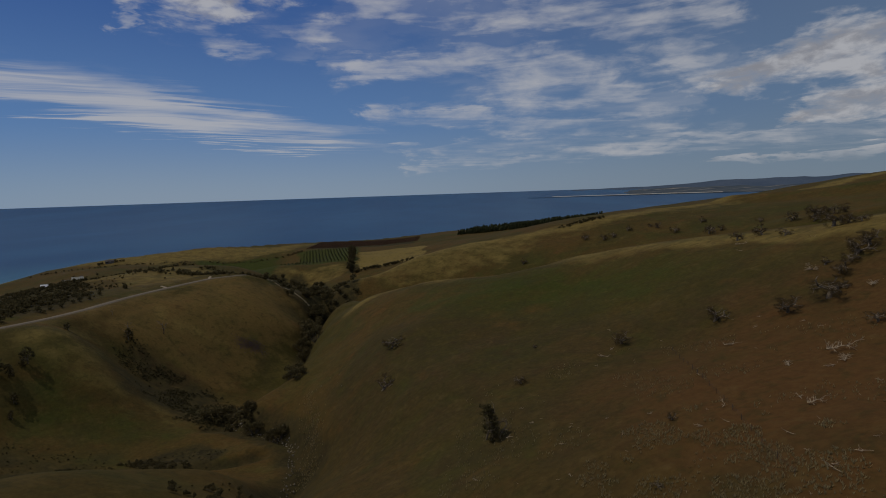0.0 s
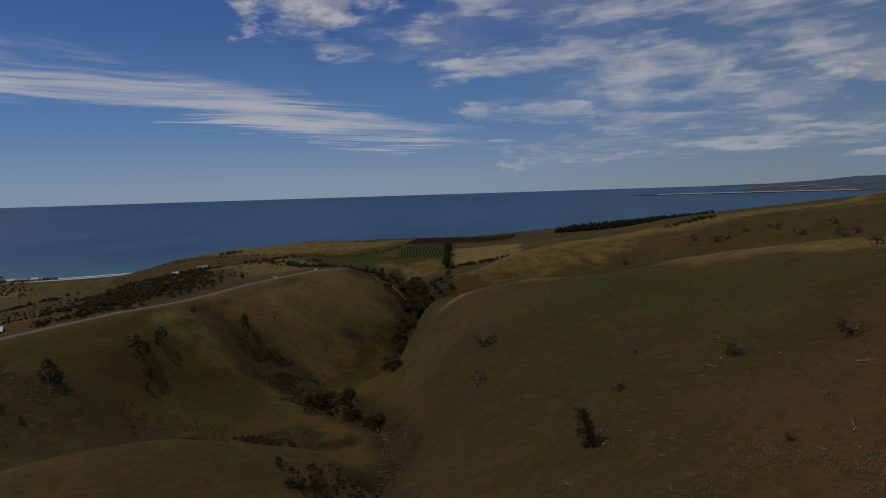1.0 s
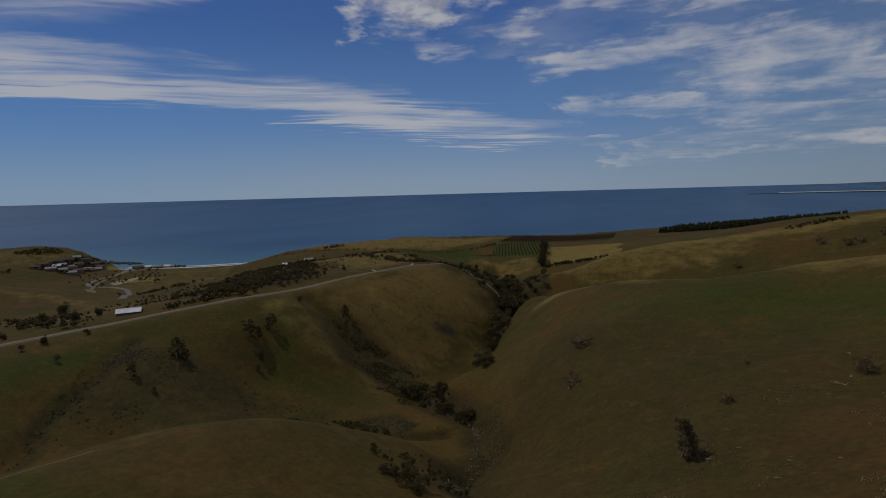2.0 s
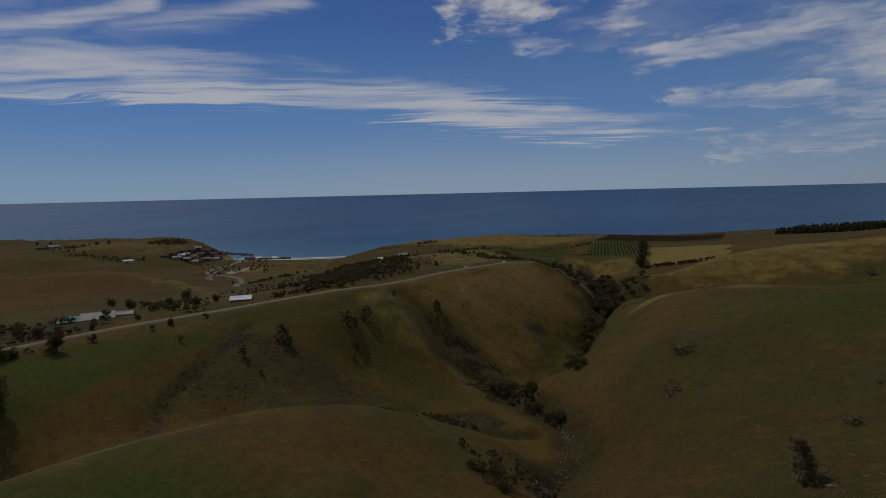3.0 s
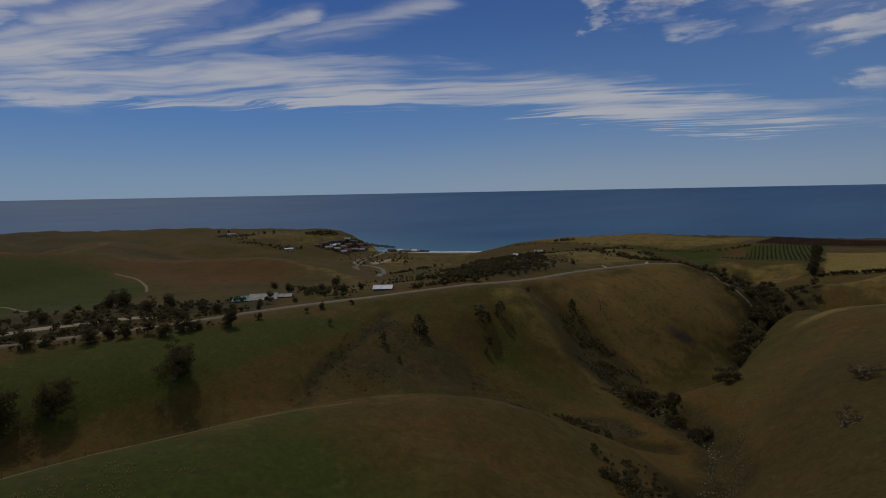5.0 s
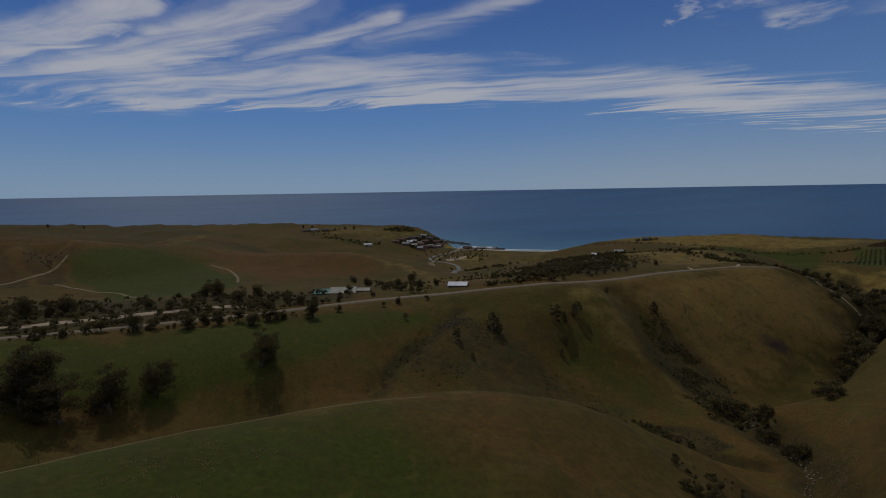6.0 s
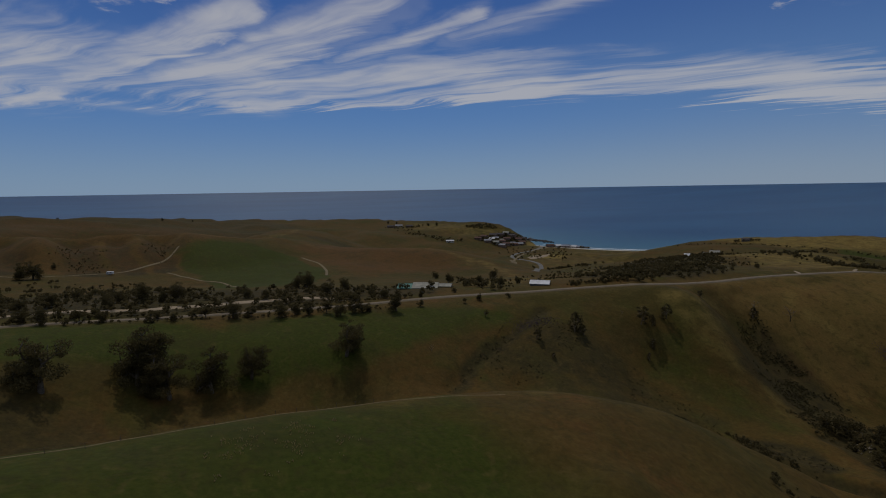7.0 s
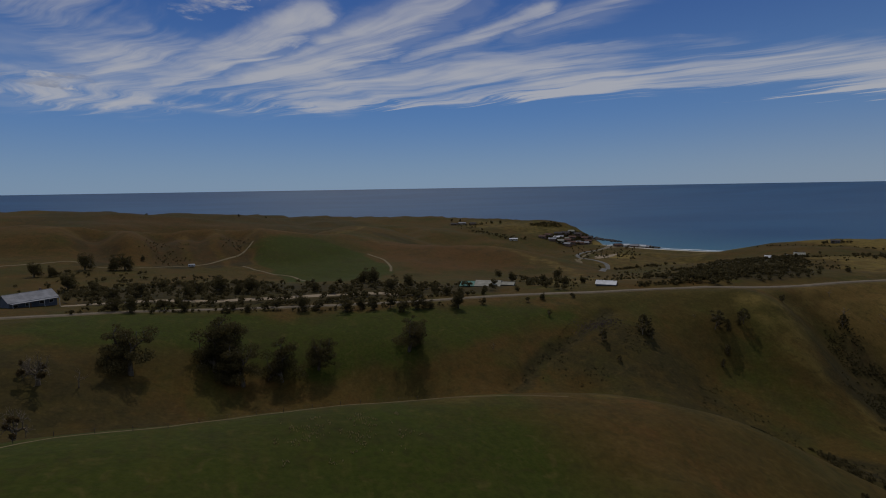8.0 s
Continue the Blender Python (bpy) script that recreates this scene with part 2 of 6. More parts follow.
def speckled(name, dark, light, size, rough=0.9, spec=0.2, relief=0.0, island=False):
    """A surface that varies at two scales between two colours."""
    m, g, b = material(name, rough, spec)
    p = position(g)
    f = g.math("ADD", g.math("MULTIPLY", g.noise(p, 1 / size, 5, 0.6), 0.6), g.math("MULTIPLY", g.noise(p, 7 / size, 4, 0.6), 0.4))
    if island:
        r = g.node("ShaderNodeNewGeometry").outputs["Random Per Island"]
        f = g.math("ADD", g.math("MULTIPLY", f, 0.5), g.math("MULTIPLY", r, 0.5))
    g.put(b.inputs["Base Color"], g.mix(g.ramp(f, 0.28, 0.72), dark, light))
    if relief:
        bump(g, b, f, 0.6, relief)
    return m


def leaf_material(name, dark, light, through=0.35):
    """Leaves or blades that let some of the light through."""
    m, g, b = material(name, 0.8, 0.06)
    geo = g.node("ShaderNodeNewGeometry")
    ob = g.node("ShaderNodeObjectInfo")
    f = g.math("ADD", g.math("MULTIPLY", geo.outputs["Random Per Island"], 0.7), g.math("MULTIPLY", ob.outputs["Random"], 0.3))
    col = g.mix(f, dark, light)
    g.put(b.inputs["Base Color"], col)
    thin = g.node("ShaderNodeBsdfTranslucent")
    g.put(thin.inputs[0], col)
    both = g.node("ShaderNodeMixShader")
    both.inputs[0].default_value = through
    m.node_tree.links.new(b.outputs[0], both.inputs[1])
    m.node_tree.links.new(thin.outputs[0], both.inputs[2])
    m.node_tree.links.new(both.outputs[0], m.node_tree.nodes["Material Output"].inputs[0])
    return m


def sheet_roof(name, dark, light, rough=0.85):
    """Corrugated sheet metal, weathered."""
    m, g, b = material(name, rough, 0.08)
    c = g.node("ShaderNodeTexCoord").outputs["Object"]
    wave = g.node("ShaderNodeTexWave")
    wave.inputs["Scale"].default_value = 2.2
    g.put(wave.inputs["Vector"], c)
    stain = g.noise(c, 0.35, 5, 0.6)
    g.put(b.inputs["Base Color"], g.mix(g.ramp(stain, 0.3, 0.7), dark, light))
    bump(g, b, wave.outputs["Fac"], 0.5, 0.05)
    return m


GRASS = grass_material()
SEA = sea_material()
LEAF = leaf_material("gum_leaves", (0.055, 0.046, 0.018), (0.125, 0.1, 0.042), 0.4)
SHRUB_LEAF = leaf_material("shrub_leaves", (0.054, 0.044, 0.018), (0.125, 0.1, 0.044), 0.42)
PINE_LEAF = leaf_material("pine_needles", (0.04, 0.046, 0.02), (0.085, 0.088, 0.038))
OLIVE_LEAF = leaf_material("olive_leaves", (0.06, 0.066, 0.028), (0.11, 0.112, 0.05))
VINE_LEAF = leaf_material("vine_leaves", (0.11, 0.06, 0.038), (0.17, 0.1, 0.06))
STRAW_BLADE = leaf_material("straw_blades", (0.2, 0.15, 0.065), (0.46, 0.38, 0.2), 0.5)
WEED_BLOOM = leaf_material("purple_weed", (0.045, 0.035, 0.055), (0.13, 0.085, 0.17), 0.4)
BARK = speckled("bark", (0.06, 0.048, 0.036), (0.16, 0.135, 0.105), 0.8)
DEAD_WOOD_GREY = speckled("grey_dead_wood", (0.085, 0.066, 0.045), (0.24, 0.19, 0.13), 0.6)
DRIFTWOOD = speckled("bleached_wood", (0.24, 0.18, 0.11), (0.47, 0.37, 0.24), 0.7)
STONE = speckled("creek_stone", (0.09, 0.074, 0.05), (0.22, 0.185, 0.13), 1.2, island=True)
ASPHALT = speckled("sealed_road", (0.11, 0.086, 0.056), (0.18, 0.145, 0.1), 4.0)
GRAVEL = speckled("pale_gravel", (0.2, 0.155, 0.1), (0.32, 0.25, 0.165), 3.0)
TRACK = speckled("dirt_track", (0.11, 0.085, 0.042), (0.18, 0.14, 0.075), 3.0)
SAND = speckled("beach_sand", (0.38, 0.34, 0.27), (0.56, 0.52, 0.44), 8.0)
FOAM = speckled("surf", (0.55, 0.6, 0.62), (0.85, 0.88, 0.9), 6.0)
SEA_ROCK = speckled("sea_rock", (0.035, 0.032, 0.03), (0.1, 0.088, 0.075), 3.0, relief=0.3, island=True)
RIVER = speckled("river_bed", (0.09, 0.09, 0.085), (0.17, 0.165, 0.145), 9.0, 0.8, 0.1)
WHITE_ROOF = sheet_roof("white_sheet_roof", (0.5, 0.5, 0.5), (0.68, 0.68, 0.68))
PALE_ROOF = sheet_roof("pale_grey_roof", (0.22, 0.21, 0.175), (0.33, 0.32, 0.265))
TEAL_ROOF = sheet_roof("teal_shade_cloth", (0.07, 0.165, 0.14), (0.13, 0.24, 0.2), 0.8)
GREY_ROOF = sheet_roof("grey_sheet_roof", (0.2, 0.2, 0.21), (0.32, 0.32, 0.33))
DARK_ROOF = sheet_roof("dark_roof", (0.05, 0.045, 0.045), (0.1, 0.085, 0.08))
RED_ROOF = sheet_roof("rust_red_roof", (0.085, 0.05, 0.04), (0.14, 0.08, 0.06))
CREAM_WALL = speckled("cream_wall", (0.4, 0.36, 0.29), (0.55, 0.51, 0.43), 3.0)
BRICK_WALL = speckled("brown_brick_wall", (0.14, 0.09, 0.065), (0.24, 0.16, 0.115), 2.0)
SHED_WALL = speckled("dark_shed_wall", (0.09, 0.085, 0.08), (0.17, 0.16, 0.15), 3.0)
BLUE_WALL = speckled("blue_grey_wall", (0.075, 0.085, 0.105), (0.14, 0.155, 0.18), 3.0)
GLASS, _g, _b = material("dark_window_glass", 0.08, 0.5)
_b.inputs["Base Color"].default_value = (0.02, 0.025, 0.03, 1)
FRAME = speckled("painted_frame", (0.5, 0.5, 0.48), (0.7, 0.7, 0.68), 1.0)
POST_WOOD = speckled("fence_timber", (0.05, 0.042, 0.034), (0.1, 0.085, 0.07), 0.6)
# the blue haze of distance is put into the hills' base colour
FAR_HILL_HAZE = speckled("hazed_hills", (0.05, 0.075, 0.11), (0.075, 0.1, 0.135), 160.0)


def hazed_fields():
    """Distant paddocks: pale and dark strips lying across the view, with blue haze mixed into their colours."""
    m, g, b = material("hazed_fields", 1.0, 0.0)
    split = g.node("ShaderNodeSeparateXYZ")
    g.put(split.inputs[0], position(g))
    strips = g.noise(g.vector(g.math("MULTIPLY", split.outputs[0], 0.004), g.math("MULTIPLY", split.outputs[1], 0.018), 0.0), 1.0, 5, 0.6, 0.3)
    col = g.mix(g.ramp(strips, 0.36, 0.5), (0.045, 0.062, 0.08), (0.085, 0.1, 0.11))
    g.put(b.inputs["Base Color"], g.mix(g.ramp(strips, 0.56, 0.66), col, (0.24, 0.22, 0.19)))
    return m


FAR_FLAT_HAZE = hazed_fields()
DRY_LEAF = leaf_material("dry_leaves", (0.06, 0.042, 0.018), (0.135, 0.094, 0.042), 0.4)
TUSSOCK = leaf_material("scrub_blades", (0.05, 0.044, 0.02), (0.1, 0.085, 0.04), 0.5)

# ---- the land: crests, hollows and water courses give its height ----
FIRST_CREST = [
    (-43, 267, 42.8), (-25, 263, 48.7), (-8, 258, 53.2), (16, 249, 55.7), (37, 242, 58.7), (53, 234, 64.4),
    (71, 214, 70.9), (85, 194, 75.1), (96, 176, 78), (104, 159, 80.2), (112, 135, 84.7),
]
SECOND_CREST = [
    (-70, 386, 34.4), (-37, 398, 42.1), (-21, 404, 47.6), (6, 412, 52.9), (51, 422, 57.6), (104, 428, 65.3),
    (132, 435, 70.4), (191, 462, 76.4), (236, 463, 79.2), (271, 467, 81.9), (320, 460, 90), (368, 448, 100.3),
]
HOLLOW = [
    (-72, 337, 12), (-35, 330, 18), (0, 325, 25), (44, 315, 34), (83, 288, 46), (118, 254, 59),
    (154, 212, 70),
]
HILL_FACE = [
    (68, 89, 68.2), (88, 115, 75.4), (72, 120, 70), (52, 119, 60.4), (66, 151, 67.7), (32, 141, 54.9),
    (42, 185, 58.8), (8, 100, 49.3), (10, 160, 50.6), (-18, 179, 46.2), (-11, 135, 43.2), (-27, 156, 35.5),
    (-30, 137, 27.3), (-11, 94, 41.3), (12, 74, 52.3), (27, 60, 59.6), (36, 82, 60), (37, 47, 66.7),
    (50, 65, 66.7),
]
HILL_FOOT = [
    (-65, 208, 17.3), (-63, 236, 18.7), (-67, 264, 19.8), (-69, 297, 21.9), (-58, 313, 29.1),
]
CREEK = [
    (-42, 124, 22), (-41, 146, 20), (-51, 164, 18), (-65, 180, 16), (-84, 189, 14), (-78, 227, 7),
    (-73, 260, 6), (-78, 295, 5), (-80, 341, 5), (-82, 412, 5), (-148, 549, 4), (-219, 646, 4),
]
FORE_RIDGE = [
    (-79, -29, 63.7), (-83, -24, 62.5), (-86, -18, 60.6), (-89, -11, 58.9), (-92, -3, 57.2), (-94, 6, 56.1),
    (-95, 16, 55.6), (-95, 27, 54.6), (-95, 38, 53.8), (-92, 49, 53.5), (-88, 60, 52.9), (-83, 70, 52.4),
    (-72, 83, 50.5), (-65, 94, 46), (-62, 101, 41), (-58, 107, 37.4), (-56, 120, 32.5),
]
FORE_SLOPE = [
    (-61, -18, 65.4), (-66, 4, 58.6), (-62, 33, 54.1), (-53, 55, 54), (-52, 66, 47.7), (-47, 77, 44.7),
    (-56, 51, 50.6), (0, 0, 52), (-15, 42, 46), (10, 28, 55),
]
GULLY = [
    (-133, -43, 43.5), (-152, -8, 33.9), (-157, 20, 30.5), (-158, 48, 28.4), (-140, 105, 27.3), (-121, 140, 21.5),
    (-108, 156, 15.5), (-85, 156, 13.6),
]
ROAD_SLOPE = [
    (-158, -49, 50.9), (-157, -29, 41.8), (-165, 11, 32.9), (-164.6, 50.0, 35.2), (-162.8, 78.0, 37.1), (-181, -21, 46.6),
    (-183, 32, 41.2), (-170.7, 102.8, 39.1), (-139.2, 108.8, 29.9), (-167.9, 138.0, 40.8), (-144.8, 135.1, 31.8), (-154.7, 179.5, 39.5),
    (-140, 170, 23.9), (-131.2, 191.1, 30.4), (-147.1, 213.9, 39.6), (-114, 190, 18.8), (-125, 230, 17.1), (-96, 196, 14.1),
    (-143.6, 263.7, 37.8), (-117.8, 278.3, 26.0), (-92, 275, 6.5), (-97.0, 306.2, 23.6), (-110, 247, 10.2),
]
PLATEAU = [
    (-206, -71, 56.5), (-216, -42, 52.8), (-222, -5, 48.8), (-223, 39, 46), (-217, 75, 46.4), (-213, 115, 45.4),
    (-196, 164, 46.7), (-176, 211, 48), (-170, 247, 46), (-163, 298, 46.1), (-151, 338, 47.3), (-133, 356, 45.4),
    (-113, 355, 36.4), (-95, 347, 26.1),
]
PLATEAU_BACK = [
    (-265, 211, 37), (-302, 146, 37), (-317, 56, 40), (-315, -97, 44), (-281, 415, 36), (-262, 314, 36),
    (-299, 301, 31), (-369, 338, 22), (-181, 477, 34), (-200, 288, 46), (-262, 366, 41), (-228, 230, 44),
    (-252, 290, 41), (-190, 340, 44), (-185, 400, 41),
]
NORTH_FIELDS = [
    (-94, 536, 17), (-132, 581, 18), (-64, 591, 22), (-200, 734, 23), (-130, 763, 24), (-193, 605, 20),
    (-346, 735, 25), (-459, 667, 23), (-212, 807, 25), (-65, 866, 25), (-43, 864, 27), (42, 896, 33),
    (130, 853, 42), (207, 801, 50), (338, 725, 70), (554, 709, 95),
]
VALLEY = [
    (-470, 374, 4), (-566, 445, 3), (-646, 518, 2), (-636, 583, 2), (-538, 540, 4), (-589, 646, 3),
    (-499, 458, 5),
]
SOUTH_HILLS = [
    (-571, 102, 34.5), (-535, 167, 32.7), (-489, 230, 25), (-436, 265, 18.1), (-386, 286, 15.3), (-399, 30, 30.3),
    (-535, 73, 32.3), (-449, 99, 30.3), (-469, -34, 35.9), (-464, -123, 45.5), (-425, -64, 40.4), (-324, -62, 45.3),
    (-760, 2, 40.8), (-636, -67, 35.7), (-739, 44, 38.2), (-854, -283, 70.4), (-792, 110, 35.2), (-718, 250, 26.1),
    (-705, 379, 16.7), (-728, 494, 15.4),
]
SKYLINE = [
    (-1092, -361, 63), (-1131, -207, 54), (-1120, -16, 46), (-1063, 193, 40), (-1002, 314, 38.3), (-953, 390, 35.7),
    (-881, 473, 34.1), (-795, 539, 30), (-759, 554, 24.6),
]
AROUND = [
    (-153, -129, 60), (-383, -321, 75), (-51, -141, 62), (0, -400, 85), (130, 75, 90), (376, 137, 110),
    (197, -35, 95), (193, -230, 95), (-450, -779, 90), (900, 0, 130), (0, -1000, 110), (689, 579, 118),
    (-816, -380, 70), (520, 300, 112),
]
LANDFORMS = FIRST_CREST + SECOND_CREST + HOLLOW + HILL_FACE + HILL_FOOT + CREEK + FORE_RIDGE + FORE_SLOPE + GULLY + ROAD_SLOPE + PLATEAU + PLATEAU_BACK + NORTH_FIELDS + VALLEY + SOUTH_HILLS + SKYLINE + AROUND
SHORE = [
    (1932, 518), (1061, 1061), (393, 1081), (141, 1000), (-50, 959), (-234, 874),
    (-368, 788), (-450, 721), (-523, 670), (-562, 624), (-611, 590), (-674, 566),
    (-709, 554), (-763, 583), (-814, 581), (-909, 546), (-1041, 464), (-1188, 318),
    (-1329, 46), (-1428, -252), (-1541, -718),
]
ROAD = [(-150, -190), (-178, -130), (-204, -70), (-209, -57), (-217, -42), (-221, -25), (-224, -5), (-226, 16), (-225, 40), (-220, 58), (-216, 77), (-216, 101), (-211, 128), (-201, 151), (-191, 175), (-180, 199), (-173, 225), (-171, 249), (-168, 278), (-160, 307), (-147, 333), (-134, 354), (-126, 366)]
LANE = [(-233, -62), (-240, -40), (-241, -15), (-245, 6), (-249, 23), (-251, 44), (-245, 64), (-229, 72)]
SPUR_TRACK = [(-126, 366), (-116, 362), (-106, 358), (-98, 354), (-92, 352)]
TRACK_A = [(-514, 120), (-476, 126), (-432, 120), (-407, 113)]
TRACK_B = [(-471, 4), (-433, 24), (-410, 39), (-330, 45)]
TRACK_C = [(-425, -148), (-464, -116), (-440, -92), (-451, -64), (-472, -34), (-487, -18), (-519, 5), (-540, 15)]
RIVER_LINE = [(-365, 283), (-387, 303), (-450, 356), (-510, 405), (-548, 420), (-582, 419), (-609, 434), (-630, 463), (-638, 487), (-665, 529), (-700, 568)]
VALLEY_ROAD = [(-547, 388), (-600, 440), (-640, 495), (-654, 540), (-614, 592), (-560, 622)]
CREEK_LINE = [(-30, 95), (-38, 110), (-42, 124), (-41, 146), (-51, 164), (-65, 180), (-84, 189), (-83, 215), (-78, 245), (-76, 268), (-80, 300), (-83, 350), (-86, 422), (-120, 500), (-160, 570)]
RILL_A = [(-148, 80), (-159, 97), (-166, 113), (-175, 131), (-180, 145)]
RILL_B = [(-160, 78), (-170, 95), (-177, 108), (-182, 119)]
RILL_C = [(-142, 226), (-128, 214), (-108, 203), (-92, 192)]
RILL_D = [(-98, 150), (-84, 152), (-70, 156), (-60, 160)]
RIDGE_A = [(-165, 200), (-150, 203), (-126, 203), (-102, 197), (-88, 186)]
RIDGE_B = [(-110, 140), (-92, 146), (-75, 158), (-58, 166)]
GULLY_FAR_A = [(-760, -60), (-690, -85), (-640, -70), (-600, -20)]
GULLY_FAR_B = [(-740, 60), (-660, 20), (-610, 8)]
GULLY_FAR_C = [(-880, 260), (-780, 240), (-690, 300), (-600, 330)]
SHOULDER = [(255, 470), (268, 450), (290, 414), (312, 380), (330, 345)]
KNOLL = [(212, 322), (233, 309), (255, 303)]
HILL_TOE = [(-72, 196), (-66, 210), (-65, 236), (-69, 264), (-70, 297), (-58, 314)]
FIELD_ROADSIDE = [(-214, -60), (-218, -5), (-206, 82), (-196, 122), (-184, 124), (-174, 96), (-170, 60), (-176, 20), (-180, -21), (-170, -58)]
FIELD_RIDGE = [(-78, -44), (-90, -10), (-94, 10), (-94, 36), (-86, 48), (-70, 44), (-45, 34), (-36, 10), (-45, -40)]
FIELD_FAR = [(-536, 15), (-558, 54), (-520, 115), (-441, 119), (-378, 104), (-330, 60), (-347, 33)]
HILL_GREEN = [(15, 235), (49, 220), (84, 175), (77, 142), (46, 155), (17, 170), (-25, 210)]
SLOPE_GREEN = [(-157, 198), (-138, 196), (-100, 182), (-54, 153), (-59, 148), (-103, 165), (-142, 168)]
LEFT_GREEN = [(-180, 118), (-168, 200), (-150, 215), (-100, 190), (-60, 160), (-90, 130), (-120, 128), (-150, 100)]
FIELD_NORTH = [(-330, 690), (-220, 722), (-190, 600), (-170, 490), (-240, 560)]
GROVE_GROUND = [(-194, 598), (-194, 732), (-122, 755), (-100, 610)]
FIELD_STRAW = [(-115, 694), (-24, 694), (-20, 560), (-95, 560)]
FIELD_STRAW2 = [(-187, 585), (-109, 595), (-103, 540), (-163, 550)]
SPUR_STRAW = [(-168, 258), (-158, 295), (-112, 300), (-104, 273), (-143, 245)]
CLIFF_STRAW = [(-560, 640), (-500, 690), (-341, 770), (-190, 830), (-220, 740), (-366, 650)]
CREST_STRAW = [(-65, 385), (-12, 405), (50, 425), (120, 450), (42, 375), (-27, 362)]
CREST_FAR = [(130, 440), (230, 480), (300, 480), (300, 440), (200, 420)]
HEADLAND = [(-980, 430), (-800, 545), (-740, 580), (-700, 540), (-760, 440), (-880, 380)]
GULLY_SCRUB = [(-150, 87), (-166, 117), (-173, 130), (-150, 150), (-123, 159), (-115, 157), (-120, 110)]
HOLLOW_SCRUB = [(-150, 232), (-130, 245), (-104, 236), (-76, 214), (-86, 188), (-118, 196)]
TOWN_GROUND = [(-740, 454), (-765, 515), (-753, 560), (-722, 540), (-690, 470)]
SCRUB_GROUND = [(-195, 205), (-182, 230), (-181, 275), (-200, 310), (-262, 372), (-330, 420), (-350, 400), (-320, 345), (-265, 260), (-222, 195)]
BELT_GROUND = [(-228, -60), (-346, -92), (-338, 9), (-300, 70), (-250, 130), (-226, 115), (-229, 63), (-231, -5)]
VINE_GROUND = [(-192, 735), (-39, 755), (-50, 851), (-196, 800)]
FOREST_GROUND = [(-128, 362), (-160, 473), (-175, 570), (-120, 520), (-62, 380), (-62, 350), (-88, 340)]
HILL_EARTH = [(75, 125), (110, 120), (90, 60), (60, 35), (25, 38), (14, 70), (30, 110)]
RIDGE_EARTH = [(-84, 43), (-80, 59), (-72, 74), (-62, 83), (-54, 80), (-52, 54), (-62, 37), (-71, 35)]
GULLY_EARTH = [(-165, -60), (-178, -20), (-172, 40), (-172, 70), (-158, 60), (-150, 0), (-148, -50)]
# two rings where the scrub layer only makes the ground darker
RIDGE_DULL = [(-95, -40), (-97, 30), (-80, 40), (-60, 30), (-30, 30), (-20, -20), (-60, -60)]
GULLY_DULL = [(-172, -66), (-172, -30), (-160, -5), (-150, 15), (-140, 0), (-120, -40), (-130, -75)]
SOUTH_EARTH = [(-560, 120), (-400, 130), (-390, 250), (-500, 260), (-620, 180)]
SOUTH_EARTH2 = [(-560, -140), (-900, -200), (-900, 60), (-600, 30)]
# dry spur; its straw is also raised to brighten the side turned from the sun
SPUR_DRY_LIT = [(-172, 240), (-165, 290), (-150, 335), (-120, 355), (-92, 345), (-88, 300), (-100, 240), (-130, 225)]
PLATEAU_DRY = [(-170, 300), (-145, 350), (-170, 420), (-260, 470), (-400, 560), (-430, 480), (-330, 420), (-250, 370)]
SLOPE_DRY = [(-165, 190), (-168, 225), (-125, 212), (-95, 198), (-100, 185)]
FACE_DRY = [(-40, 340), (0, 395), (110, 425), (260, 440), (300, 380), (180, 300), (100, 330), (20, 330)]
PLATEAU_PALE = [(-205, 135), (-215, 175), (-205, 215), (-260, 250), (-330, 230), (-300, 160), (-250, 140)]
RIVER_FLAT = [(-380, 330), (-440, 470), (-520, 600), (-640, 560), (-600, 440), (-480, 360)]
FLAT_PALE = [(-600, 470), (-560, 452), (-540, 475), (-575, 500)]
FLAT_PALE2 = [(-530, 560), (-480, 590), (-500, 620), (-560, 600)]
RIDGE_SEED = [(-84, 2), (-86, 24), (-72, 26), (-68, 4)]
# southern slope that the scrub layer turns darker
SOUTH_DARK = [(-560, -160), (-760, -200), (-790, -20), (-640, 40), (-580, 0)]
SLOPE_SCRUB = [(-178, 125), (-170, 195), (-130, 222), (-95, 200), (-112, 152), (-140, 120)]
SPUR_STREAK = [(-154, 268), (-144, 272), (-124, 273), (-107, 279), (-116, 268), (-132, 260), (-144, 258)]
SCAR_SCRUB = [(-184, 136), (-157, 89), (-143, 96), (-129, 124), (-68, 89), (-107, 165), (-136, 160), (-164, 149)]
FOOT_SCRUB = [(-102, 158), (-86, 169), (-73, 168), (-75, 159), (-66, 113)]
# scrub in the hollow, its ground darkened to hold the hollow's shade as well
HOLLOW_DARK = [(-150, 236), (-140, 243), (-124, 243), (-111, 241), (-88, 212), (-78, 196), (-92, 199), (-105, 199), (-122, 208), (-134, 212)]
SOUTH_BEHIND = [(-700, -260), (-680, -60), (-690, 40), (-760, 110), (-860, 200), (-1000, 240), (-1300, 200), (-1300, -300)]
SOUTH_FACE = [(-470, -200), (-455, -60), (-490, 10), (-560, 55), (-610, 110), (-680, 110), (-600, -60), (-590, -220)]
HILL_DULL = [(-42, 90), (-46, 120), (-48, 160), (-40, 215), (10, 205), (60, 150), (110, 130), (100, 60), (45, 30), (10, 45)]


